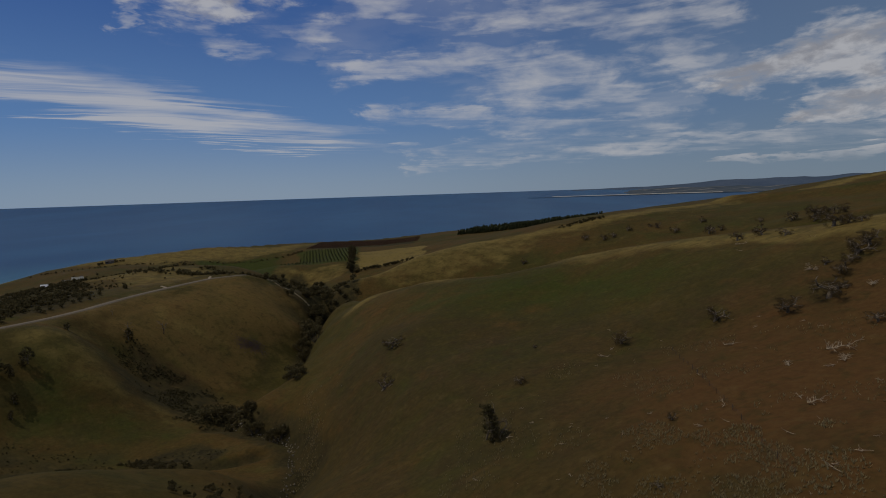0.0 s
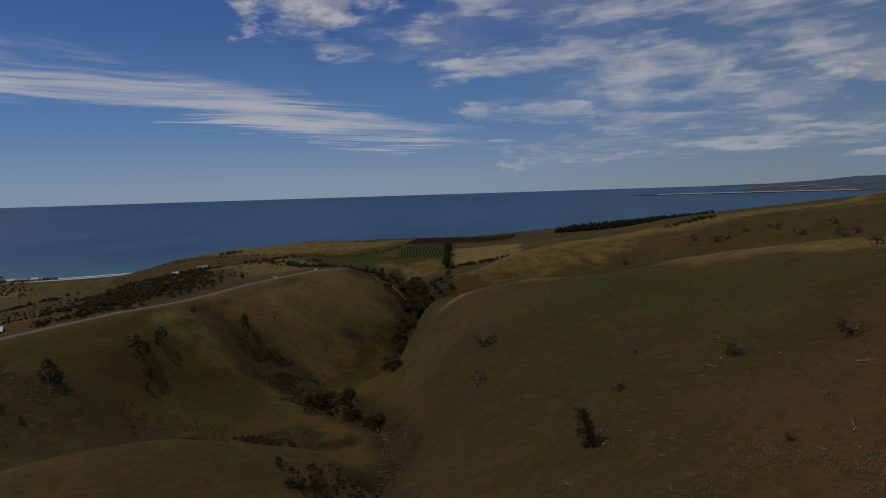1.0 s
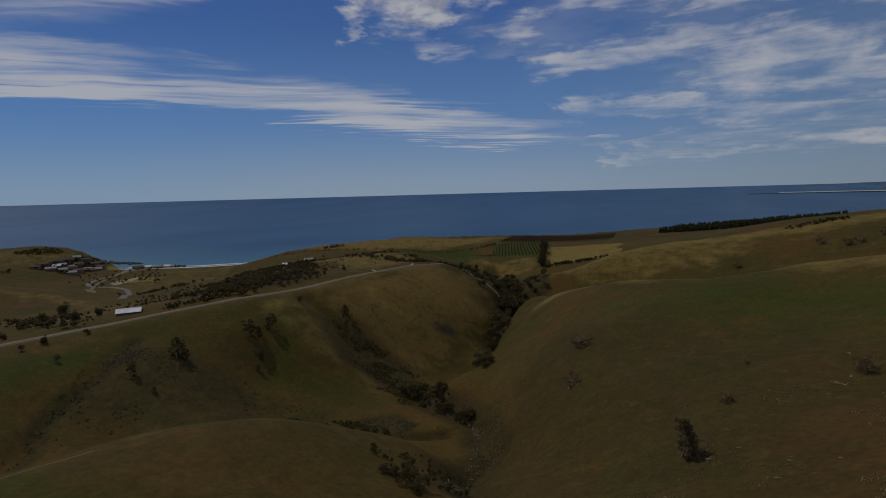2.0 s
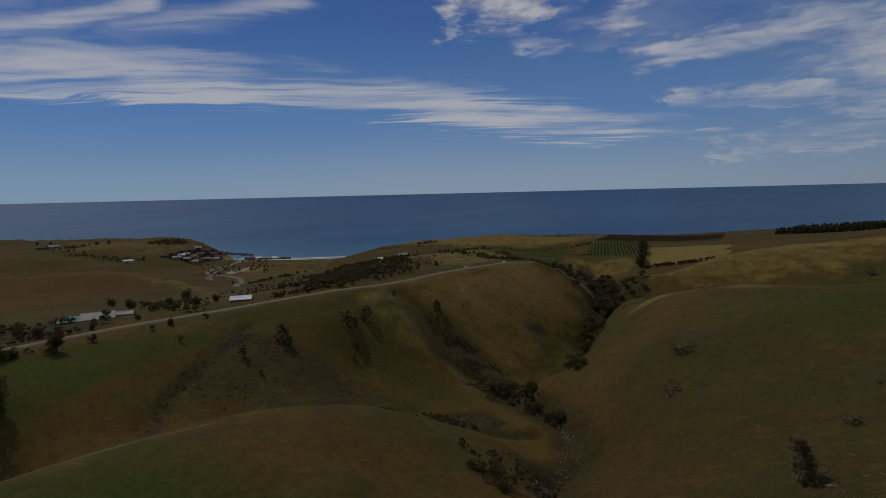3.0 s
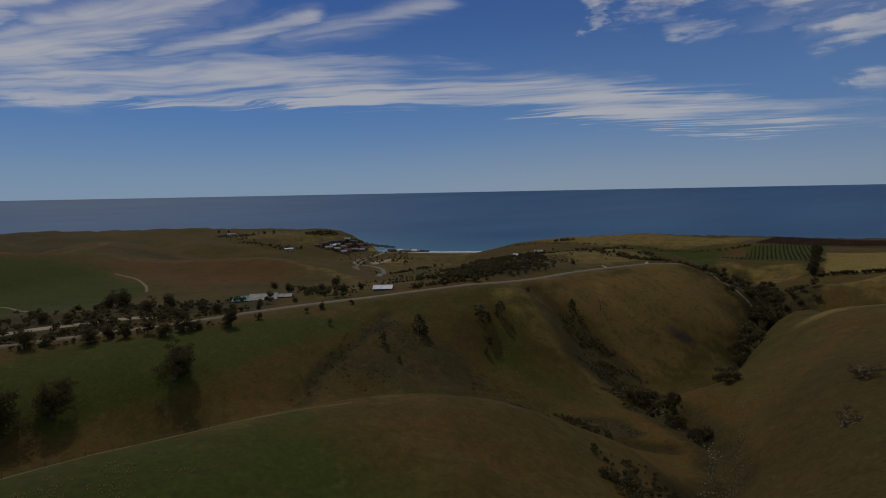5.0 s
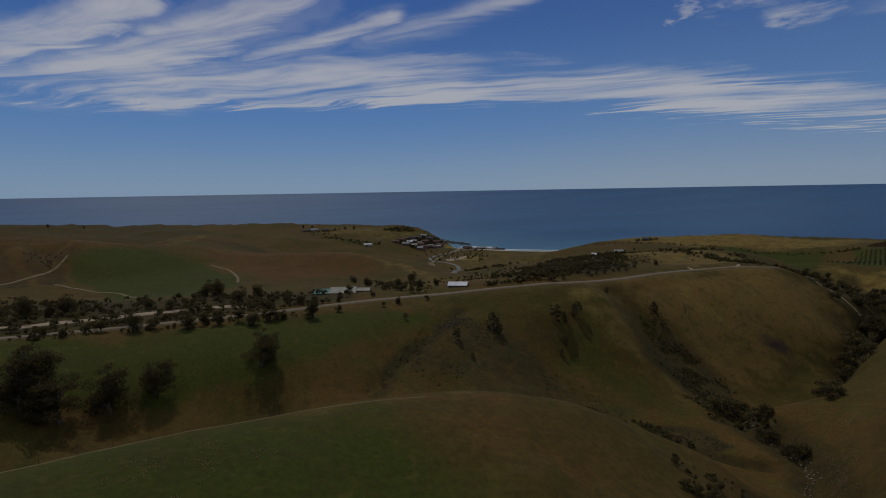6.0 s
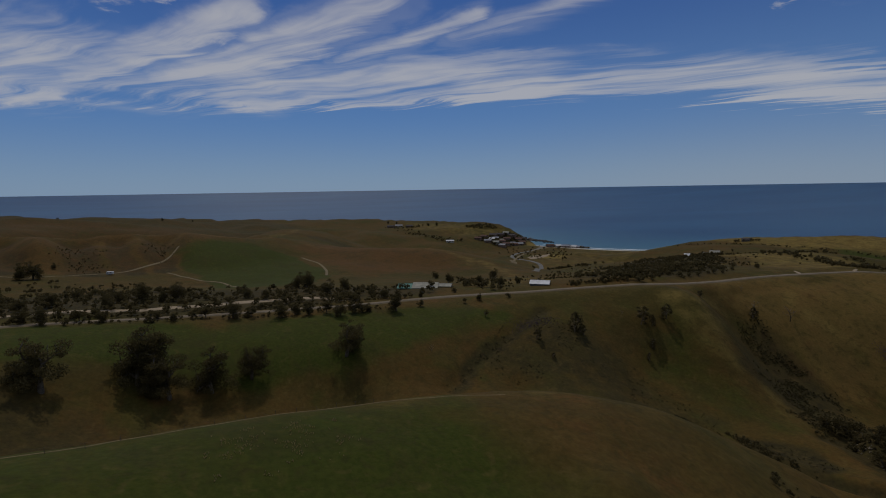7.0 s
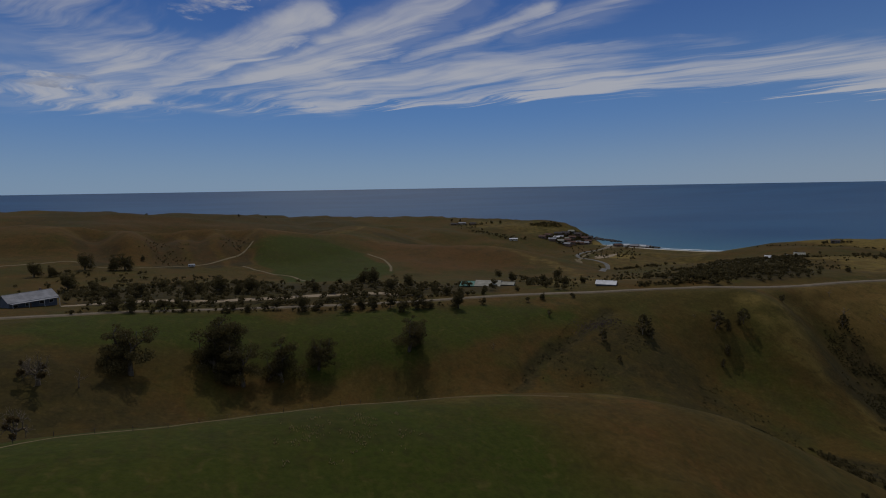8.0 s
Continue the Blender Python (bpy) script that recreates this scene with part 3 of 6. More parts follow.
def spline(points):
    """A smooth surface (thin plate) through points."""
    p = np.array(points, float)
    xy, n = p[:, :2] / 100, len(p)
    d = np.hypot(xy[:, None, 0] - xy[None, :, 0], xy[:, None, 1] - xy[None, :, 1])
    k = d ** 2 * np.log(d + 1e-9) + 0.004 * np.eye(n)
    a = np.zeros((n + 3, n + 3))
    a[:n, :n], a[:n, n], a[:n, n + 1:], a[n, :n], a[n + 1:, :n] = k, 1, xy, 1, xy.T
    w = np.linalg.solve(a, np.r_[p[:, 2], 0, 0, 0])

    def height(x, y):
        x, y = np.asarray(x, float) / 100, np.asarray(y, float) / 100
        z = w[n] + w[n + 1] * x + w[n + 2] * y
        for (px, py), c in zip(xy, w[:n]):
            r2 = (x - px) ** 2 + (y - py) ** 2
            z = z + c * 0.5 * r2 * np.log(r2 + 1e-12)
        return z
    return height


def lattice(ix, iy, seed):
    h = (ix * 374761393 + iy * 668265263 + seed * 974711) & 0x7FFFFFFF
    h = ((h ^ (h >> 13)) * 1274126177) & 0x7FFFFFFF
    return ((h ^ (h >> 16)) & 0xFFFF) / 65535.0


def value_noise(x, y, seed=0):
    ix, iy = np.floor(x).astype(np.int64), np.floor(y).astype(np.int64)
    fx, fy = x - ix, y - iy
    fx, fy = fx * fx * (3 - 2 * fx), fy * fy * (3 - 2 * fy)
    a, b = lattice(ix, iy, seed), lattice(ix + 1, iy, seed)
    c, d = lattice(ix, iy + 1, seed), lattice(ix + 1, iy + 1, seed)
    return (a * (1 - fx) + b * fx) * (1 - fy) + (c * (1 - fx) + d * fx) * fy - 0.5


def fractal(x, y, size, octaves=4, seed=0):
    z = 0
    for i in range(octaves):
        z = z + value_noise(x / size * 2 ** i + 37 * i, y / size * 2 ** i - 11 * i, seed + i) * 0.5 ** i
    return z


def near_line(x, y, line):
    """Distance to a polyline, the side of it (left is positive) and the place along it in segments."""
    best, side, along = np.full(np.shape(x), 1e9), np.zeros(np.shape(x)), np.zeros(np.shape(x))
    for i in range(len(line) - 1):
        (ax, ay), (bx, by) = line[i][:2], line[i + 1][:2]
        dx, dy = bx - ax, by - ay
        u = np.clip(((x - ax) * dx + (y - ay) * dy) / (dx * dx + dy * dy), 0, 1)
        d = np.hypot(x - ax - u * dx, y - ay - u * dy)
        nearer = d < best
        best = np.where(nearer, d, best)
        side = np.where(nearer, np.sign(dx * (y - ay) - dy * (x - ax)), side)
        along = np.where(nearer, i + u, along)
    return best, side, along


SOUTH_SPUR = [(-600, -230), (-560, -160), (-553, -96), (-560, -36), (-585, 60), (-608, 92), (-660, 125), (-740, 165)]
SOUTH_CREST = [66, 65, 63, 60, 52, 47, 43, 42]
SOUTH_CUTS = [[(-560, -65), (-455, -50)], [(-572, 0), (-485, 2)], [(-560, -34), (-470, -25)], [(-560, -120), (-455, -95)]]

NORTH_SPUR = [(-575, 150), (-537, 191), (-503, 245), (-446, 267), (-370, 256), (-325, 240)]
NORTH_CREST = [33, 33.5, 31.5, 27.5, 24, 24]

raw_height = spline(LANDFORMS)
BEACH = np.array([0, 0, 0, 0, 0, 0, 0, 0, .5, 1, 1, 1, 1, .2, 0, 0, 0, 0, 0, 0, 0])


ROAD_Z = raw_height(*np.array(ROAD, float).T)


def smooth(t):
    t = np.clip(t, 0, 1)
    return t * t * (3 - 2 * t)


def height(x, y):
    x, y = np.asarray(x, float), np.asarray(y, float)
    z = raw_height(x, y)
    r = np.hypot(x, y)
    z = np.where(r > 1300, np.minimum(np.maximum(z, 40), 140), z)
    z = z + fractal(x, y, 150, 3, 14) * 17 * smooth((r - 420) / 300) * smooth((-200 - x) / 250)
    z = z + fractal(x, y, 60, 4, 3) * 1.5 + fractal(x, y, 24, 3, 51) * 0.55 + fractal(x, y, 9, 3, 8) * 0.26
    # water has cut the creek and the rills into the slopes
    for line, deep, wide in ((CREEK_LINE, 3.0, 11.0), (HILL_TOE, -4.0, 20.0), (RILL_A, 1.4, 14.0), (RILL_A, 1.0, 4.5), (RILL_B, 0.5, 7.0), (RILL_C, 4.5, 24.0), (RILL_D, 2.4, 5.0), (CREEK_LINE[:8], 1.4, 3.5), (SHOULDER, -5.0, 28.0), (KNOLL, -3.5, 26.0), (RIDGE_A, -2.5, 20.0),
                             (RIDGE_B, -1.6, 14.0), (GULLY_FAR_A, 13.0, 70.0), (GULLY_FAR_B, 10.0, 60.0), (GULLY_FAR_C, 8.0, 70.0), ([(-660, 190), (-620, 260), (-560, 320), (-500, 350)], 7.0, 60.0), ([(-690, -80), (-680, 40), (-720, 100), (-790, 130)], 13.0, 80.0)):
        z = z - deep * smooth(1 - near_line(x, y, line)[0] / wide)
    # a long spur of the southern hills, cut by short gullies
    d, _, along = near_line(x, y, SOUTH_SPUR)
    crest = np.interp(along, np.arange(len(SOUTH_SPUR)), SOUTH_CREST) + fractal(x, y, 70, 3, 44) * 7
    for line in SOUTH_CUTS:
        crest = crest - 13 * smooth(1 - near_line(x, y, line)[0] / 26)
    hill = crest - 0.0042 * np.minimum(d, 110) ** 1.95
    z = np.where(d < 110, np.log(np.exp((z - 30) / 4) + np.exp((hill - 30) / 4)) * 4 + 30, z)
    d, _, along = near_line(x, y, NORTH_SPUR)
    hill = np.interp(along, np.arange(len(NORTH_SPUR)), NORTH_CREST) + fractal(x, y, 70, 3, 45) * 4 - 0.0042 * np.minimum(d, 110) ** 1.95
    z = np.where(d < 110, np.log(np.exp((z - 30) / 4) + np.exp((hill - 30) / 4)) * 4 + 30, z)
    # the road lies on a levelled bench
    d, _, along = near_line(x, y, ROAD)
    level = np.interp(along, np.arange(len(ROAD)), ROAD_Z)
    z = z + (level - z) * smooth((14 - d) / 10)
    d, side, along = near_line(x, y, SHORE)
    s = d * side
    beach = np.interp(along, np.arange(len(BEACH)), BEACH)
    lift = (1 - beach) * s * 0.9 + beach * np.where(s < 60, s * 0.05, 3 + (s - 60) * 0.9)
    return np.maximum(np.where(s > 0, np.minimum(np.maximum(z, 1.5), lift), np.maximum(-6, s * 0.3)), -6)


def stretched(lo, hi, fine_lo, fine_hi, step, growth):
    mid = list(np.arange(fine_lo, fine_hi, step))
    up, down, s = [fine_hi], [fine_lo - step], step
    while up[-1] < hi:
        s *= growth
        up.append(up[-1] + min(s, 60))
    s = step
    while down[-1] > lo:
        s *= growth
        down.append(down[-1] - min(s, 60))
    return np.array(down[::-1] + mid + up)


def grid_mesh(name, gx, gy, z):
    nx, ny = len(gx), len(gy)
    X, Y = np.meshgrid(gx, gy)
    me = bpy.data.meshes.new(name)
    me.vertices.add(nx * ny)
    me.vertices.foreach_set("co", np.stack([X, Y, z], -1).astype(np.float32).ravel())
    i = (np.arange(ny - 1)[:, None] * nx + np.arange(nx - 1)[None, :]).ravel()
    quads = np.stack([i, i + 1, i + nx + 1, i + nx], -1).astype(np.int32)
    me.loops.add(quads.size)
    me.loops.foreach_set("vertex_index", quads.ravel())
    me.polygons.add(len(quads))
    me.polygons.foreach_set("loop_start", np.arange(0, quads.size, 4, dtype=np.int32))
    me.polygons.foreach_set("loop_total", np.full(len(quads), 4, np.int32))
    me.update()
    me.validate()
    me.polygons.foreach_set("use_smooth", np.ones(len(quads), bool))
    return me


GX = stretched(-2600, 2600, -260, 120, 1.5, 1.022)
GY = stretched(-1800, 2000, -60, 400, 1.5, 1.022)
MX, MY = np.meshgrid(GX, GY)
GZ = height(MX, MY)
ground = tagged(new("ground", grid_mesh("ground", GX, GY, GZ)), "rolling hills of dry brown and green pasture", "ground", kind="structure")
ground.data.materials.append(GRASS)


def inside(x, y, ring):
    r = np.zeros(np.shape(x), bool)
    for (ax, ay), (bx, by) in zip(ring, ring[1:] + ring[:1]):
        if ay != by:
            r ^= ((ay > y) != (by > y)) & (x < (bx - ax) * (y - ay) / (by - ay) + ax)
    return r


def patch(x, y, ring, soft):
    """1 inside a ring, 0 outside, fading over soft metres."""
    d = near_line(x, y, ring + ring[:1])[0]
    return smooth(0.5 + np.where(inside(x, y, ring), d, -d) / soft)


def ground_cover():
    wx, wy = MX + fractal(MX, MY, 25, 3, 21) * 14, MY + fractal(MX, MY, 25, 3, 31) * 14
    green, straw, scrub, earth = (np.zeros(MX.shape) for _ in range(4))
    for rings, layer in ((((FIELD_ROADSIDE, 22, 1.0), (FIELD_RIDGE, 40, 1.0), (FIELD_FAR, 14, 1.0), (HILL_GREEN, 45, 0.6), (SLOPE_GREEN, 26, 0.5), (LEFT_GREEN, 50, 0.16), (FIELD_NORTH, 20, 0.9), (GROVE_GROUND, 10, 0.8)), green),
                         (((FIELD_STRAW, 8, 1.0), (FIELD_STRAW2, 14, 0.5), (SPUR_STRAW, 26, 0.55), (SPUR_STREAK, 14, 1.0), (SPUR_DRY_LIT, 40, 0.58), (PLATEAU_DRY, 40, 0.5), (PLATEAU_PALE, 40, 0.38), (RIVER_FLAT, 40, 0.36), (SLOPE_DRY, 30, 0.45), (FACE_DRY, 60, 0.16), (FLAT_PALE, 20, 0.9), (FLAT_PALE2, 24, 0.6), (CLIFF_STRAW, 40, 0.6), (CREST_STRAW, 22, 0.5), (CREST_FAR, 40, 0.4), (HEADLAND, 50, 0.42)), straw),
                         (((GULLY_SCRUB, 22, 0.5), (HOLLOW_SCRUB, 18, 0.7), (SCAR_SCRUB, 22, 0.6), (FOOT_SCRUB, 8, 0.85), (HOLLOW_DARK, 20, 0.8), (GULLY_DULL, 30, 0.6), (TOWN_GROUND, 20, 0.6), (SCRUB_GROUND, 20, 0.8), (BELT_GROUND, 14, 0.7), (VINE_GROUND, 10, 0.8), (FOREST_GROUND, 16, 0.8), (SOUTH_DARK, 90, 0.3), (SOUTH_BEHIND, 50, 0.5), (HILL_DULL, 50, 0.5), (RIDGE_DULL, 50, 0.2), (SLOPE_SCRUB, 40, 0.22)), scrub),
                         (((HILL_EARTH, 60, 0.85), (HILL_DULL, 60, 0.3), (RIDGE_EARTH, 50, 0.42), (SPUR_STREAK, 12, 0.45), (GULLY_EARTH, 24, 0.2), (SOUTH_EARTH, 60, 0.7), (SOUTH_EARTH2, 80, 0.5), (SOUTH_FACE, 40, 0.5), (SPUR_DRY_LIT, 30, 0.5)), earth)):
        for ring, soft, much in rings:
            np.maximum(layer, patch(wx, wy, ring, soft) * much, out=layer)
    scrub = np.maximum(scrub, 0.7 * smooth(1.4 - near_line(MX, MY, CREEK_LINE)[0] / 9))
    for rill in (RILL_A, RILL_D):
        scrub = np.maximum(scrub, 0.75 * smooth(1.3 - near_line(wx * 0.4 + MX * 0.6, wy * 0.4 + MY * 0.6, rill)[0] / 4.5))
    scrub = np.maximum(scrub, 0.55 * smooth(1.5 - near_line(wx, wy, [(-660, 190), (-620, 260), (-560, 320)])[0] / 32))
    for cut in SOUTH_CUTS:
        scrub = np.maximum(scrub, 0.9 * smooth(1.3 - near_line(wx, wy, cut)[0] / 14))
    # thin dry grass on the crests, paler to paint in their backlit rims
    for crest, wide, much in ((FIRST_CREST, 16, 0.55), (SECOND_CREST, 22, 0.6), (FORE_RIDGE[:13], 4, 0.3), (SOUTH_SPUR[1:], 12, 0.4), (NORTH_SPUR, 12, 0.4)):
        straw = np.maximum(straw, much * smooth(1.2 - near_line(wx, wy, crest)[0] / wide))
    # bare sand at the beach, dark rock where the coast is steep
    d, side, place = near_line(MX, MY, SHORE)
    sandy = np.interp(place, np.arange(len(BEACH)), BEACH)
    straw = np.maximum(straw * (1 - smooth((30 - d) / 10) * (1 - sandy)), smooth((22 - d) / 8) * 0.9 * sandy)
    scrub = np.maximum(scrub, smooth((30 - d) / 12) * (1 - sandy))
    return np.stack([green, straw, scrub, earth], -1)


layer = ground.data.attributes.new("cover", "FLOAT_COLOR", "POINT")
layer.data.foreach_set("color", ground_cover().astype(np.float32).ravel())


def on_ground(x, y):
    """The height of the ground mesh at a place."""
    i = min(max(int(np.searchsorted(GX, x)) - 1, 0), len(GX) - 2)
    j = min(max(int(np.searchsorted(GY, y)) - 1, 0), len(GY) - 2)
    u, v = (x - GX[i]) / (GX[i + 1] - GX[i]), (y - GY[j]) / (GY[j + 1] - GY[j])
    return float((GZ[j, i] * (1 - u) + GZ[j, i + 1] * u) * (1 - v) + (GZ[j + 1, i] * (1 - u) + GZ[j + 1, i + 1] * u) * v)


def sea_sheet():
    """The sea: flat, and lifted towards its far rim, where it meets the horizon."""
    rings = np.r_[np.arange(0, 700, 100), np.arange(700, 1500, 16), np.geomspace(1500, 4930, 50)]
    turn = np.radians(np.arange(0, 360, 1.0))
    far = np.where(rings > 2500, 2500 + (rings - 2500) / (1 - (rings - 2500) / 2432), rings)
    zz = EYE * (1 - rings / far)
    co = np.stack([np.outer(rings, np.cos(turn)), np.outer(rings, np.sin(turn)), np.repeat(zz[:, None], len(turn), 1)], -1)
    n, k = len(rings), len(turn)
    faces = [(a * k + b, (a + 1) * k + b, (a + 1) * k + (b + 1) % k, a * k + (b + 1) % k) for a in range(n - 1) for b in range(k)]
    me = bpy.data.meshes.new("sea")
    me.from_pydata(co.reshape(-1, 3).tolist(), [], faces)
    me.polygons.foreach_set("use_smooth", np.ones(len(faces), bool))
    me.materials.append(SEA)
    p = co.reshape(-1, 3)
    off = np.clip(near_line(p[:, 0], p[:, 1], SHORE)[0] / 330, 0, 1) ** 0.6
    me.attributes.new("offshore", "FLOAT", "POINT").data.foreach_set("value", off.astype(np.float32))
    return tagged(new("sea", me), "calm deep blue sea under a pale horizon", "sea", kind="structure")


sea = sea_sheet()


def strip(name, line, wide, mat, label, category, lift=0.12, taper=False, step=3.0, bank=0.0):
    """A ribbon laid on the ground along a line, with a rounded crown and edges that go into the soil."""
    pts = [Vector((*p, 0)) for p in line]
    path = []
    for i in range(len(pts) - 1):
        p0, p1, p2, p3 = pts[max(i - 1, 0)], pts[i], pts[i + 1], pts[min(i + 2, len(pts) - 1)]
        n = max(2, int((p2 - p1).length / step))
        for k in range(n):
            t = k / n
            path.append(0.5 * ((2 * p1) + (p2 - p0) * t + (2 * p0 - 5 * p1 + 4 * p2 - p3) * t * t + (3 * p1 - p0 - 3 * p2 + p3) * t ** 3))
    path.append(pts[-1])
    verts, faces, across = [], [], (-0.5, -0.46, -0.22, 0.0, 0.22, 0.46, 0.5)
    for i, p in enumerate(path):
        way = (path[min(i + 1, len(path) - 1)] - path[max(i - 1, 0)]).normalized()
        side = Vector((-way.y, way.x, 0))
        w = wide * (1 + 0.12 * value_noise(np.array(i * 0.23), np.array(1.7), 5))
        if taper:
            w *= 0.35 + 0.65 * min(1, i / 6, (len(path) - 1 - i) / 6)
        for s in across:
            q = p + side * w * s
            z = on_ground(q.x, q.y) + (lift if abs(s) < 0.49 else -0.3) + (0.06 if s == 0 else 0) + bank
            verts.append((q.x, q.y, z))
    n = len(across)
    for i in range(len(path) - 1):
        for k in range(n - 1):
            a = i * n + k
            faces.append((a, a + n, a + n + 1, a + 1))
    me = bpy.data.meshes.new(name)
    me.from_pydata(verts, [], faces)
    me.materials.append(mat)
    me.polygons.foreach_set("use_smooth", np.ones(len(faces), bool))
    return tagged(new(name, me), label, category, kind="structure")


strip("road_verge", ROAD, 5.8, TRACK, "dusty brown verge on both sides of the road", "verge", 0.03)
strip("road", ROAD, 3.8, ASPHALT, "pale grey sealed country road along the plateau edge", "road", 0.16)
strip("lane", LANE, 6.5, GRAVEL, "pale gravel lane behind the roadside trees", "track", 0.12, True)
strip("road_junction", [(-148, 331), (-150, 336), (-152, 342)], 3.6, GRAVEL, "pale gravel turn-off beside the road bend", "track", 0.15, True)
strip("road_junction", [(-161, 304), (-164, 308), (-168, 311)], 3.0, GRAVEL, "pale gravel farm entrance off the road", "track", 0.15, True)
strip("spur_track", SPUR_TRACK, 2.2, TRACK, "worn dirt track down the end of the spur", "track", 0.12)
for line in (TRACK_A, TRACK_B, TRACK_C):
    strip("farm_track", line, 2.2, TRACK, "pale dirt farm track along a green field", "track", 0.15)
strip("sheep_path", [(p[0] + 1.2, p[1]) for p in FORE_RIDGE[:11]], 0.4, TRACK, "pale worn sheep path along the ridge crest", "path", 0.03)
strip("river", RIVER_LINE, 5.5, RIVER, "shallow grey river winding to the beach", "river", 0.15)
strip("gravel_bar", [(-566, 432), (-576, 455), (-588, 478)], 14.0, GRAVEL, "pale gravel bar beside the winding river", "gravel", 0.2, True)
strip("river_mouth", [(-652, 512), (-664, 532), (-684, 552), (-704, 566)], 16.0, TRACK, "pale wet sand at the river mouth", "sand", 0.12, True)
strip("gravel_bar", [(-577, 437), (-588, 458), (-584, 470), (-592, 486)], 9.0, GRAVEL, "pale shingle beside the river bend", "gravel", 0.22, True)
strip("gravel_bar", [(-535, 386), (-552, 396), (-572, 404)], 7.0, TRACK, "pale gravel bar inside a river bend", "gravel", 0.2, True)
strip("valley_road", VALLEY_ROAD, 4.0, TRACK, "pale road through the river flat to the beach", "road", 0.2)
strip("beach", [(-523, 664), (-558, 622), (-606, 586), (-668, 560), (-704, 549)], 20.0, SAND, "pale sandy beach at the river mouth", "beach", 0.15, True)


def surf_line():
    line = [(-528, 676), (-566, 632), (-614, 599), (-676, 576), (-708, 567)]
    verts, faces = [], []
    n = 120
    for i in range(n + 1):
        t = i / n * (len(line) - 1)
        k = min(int(t), len(line) - 2)
        x, y = (np.array(line[k]) * (1 - t + k) + np.array(line[k + 1]) * (t - k))
        wide = 3.0 + 5.0 * abs(float(value_noise(np.array(i * 0.35), np.array(0.5), 4)))
        out = float(value_noise(np.array(i * 0.2), np.array(3.5), 9)) * 6
        for s, z in ((-2 + out, 0.12), (out + wide * 0.5, 0.4), (out + wide, 0.12)):
            verts.append((x - 0.55 * s, y + 0.83 * s, z))
    for i in range(n):
        for k in range(2):
            faces.append((i * 3 + k, i * 3 + 3 + k, i * 3 + 4 + k, i * 3 + 1 + k))
    me = bpy.data.meshes.new("surf")
    me.from_pydata(verts, [], faces)
    me.materials.append(FOAM)
    tagged(new("surf", me), "thin white line of breaking surf", "surf", kind="stuff")


surf_line()


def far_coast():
    """Low farmland and hills across the bay, on the horizon."""
    def sheet(name, near, far, low, high, mat, label, az0, az1, seed):
        n, m = 150, 10
        verts, faces = [], []
        for i in range(n + 1):
            az = az0 + (az1 - az0) * i / n
            fade = float(smooth(np.array(i / n * (3.5 if name == "backdrop_fields" else 2.2))))
            for k in range(m + 1):
                d = near + (far - near) * k / m
                z = low + (high - low) * (k / m) ** 1.3 * fade
                z += float(fractal(np.array(az * 90.0), np.array(d), 420, 4, seed)) * (high - low) * 0.55 * (k / m) * fade
                p = dirvec(az) * d
                verts.append((p.x, p.y, z))
        for i in range(n):
            for k in range(m):
                a = i * (m + 1) + k
                faces.append((a, a + 1, a + m + 2, a + m + 1))
        me = bpy.data.meshes.new(name)
        me.from_pydata(verts, [], faces)
        me.materials.append(mat)
        me.polygons.foreach_set("use_smooth", np.ones(len(faces), bool))
        return tagged(new(name, me), label, "coast", kind="structure")

    sheet("backdrop_fields", 4100, 4620, 43, 84, FAR_FLAT_HAZE, "distant patchwork farmland across the bay, tinted with blue haze", -9.0, -62.0, 3)
    sheet("backdrop_hills", 4500, 4900, 62, 128, FAR_HILL_HAZE, "hazy blue hills far along the coast", 0.0, -66.0, 7)
    strip_verts = []
    for i in range(81):
        az = -11.5 - 16 * i / 80
        for d, z in ((4120, 46.0), (4140, 49.0)):
            p = dirvec(az) * d
            strip_verts.append((p.x, p.y, z))
    me = bpy.data.meshes.new("far_beach")
    me.from_pydata(strip_verts, [], [(2 * i, 2 * i + 1, 2 * i + 3, 2 * i + 2) for i in range(80)])
    me.materials.append(SAND)
    tagged(new("far_beach", me), "thin pale line of beach across the bay", "beach", kind="structure")


far_coast()

# ---- helpers for things ----
def mesh_of(name, verts, faces, mat, smooth_faces=False):
    me = bpy.data.meshes.new(name)
    me.from_pydata([tuple(v) for v in verts], [], faces)
    for m in (mat if isinstance(mat, (list, tuple)) else [mat]):
        me.materials.append(m)
    if smooth_faces:
        me.polygons.foreach_set("use_smooth", np.ones(len(me.polygons), bool))
    return me


def child(name, me, parent, label=""):
    ob = new(name, me)
    ob.parent = parent
    if label:
        ob["label"] = label
    return ob


def stand(x, y, turn=0.0, size=1.0, sink=0.0):
    return Matrix.LocRotScale((x, y, on_ground(x, y) - sink), Euler((0, 0, radians(turn))), (size, size, size))


def tube(points, radii, sides=6):
    """A tapering limb through points."""
    verts, faces = [], []
    for i, p in enumerate(points):
        way = (points[min(i + 1, len(points) - 1)] - points[max(i - 1, 0)]).normalized()
        a = way.orthogonal().normalized()
        b = way.cross(a)
        for k in range(sides):
            t = 2 * math.pi * k / sides
            verts.append(p + (a * math.cos(t) + b * math.sin(t)) * radii[i])
    for i in range(len(points) - 1):
        for k in range(sides):
            faces.append((i * sides + k, i * sides + (k + 1) % sides, (i + 1) * sides + (k + 1) % sides, (i + 1) * sides + k))
    faces.append(tuple(range(sides))[::-1])
    faces.append(tuple((len(points) - 1) * sides + k for k in range(sides)))
    return verts, faces


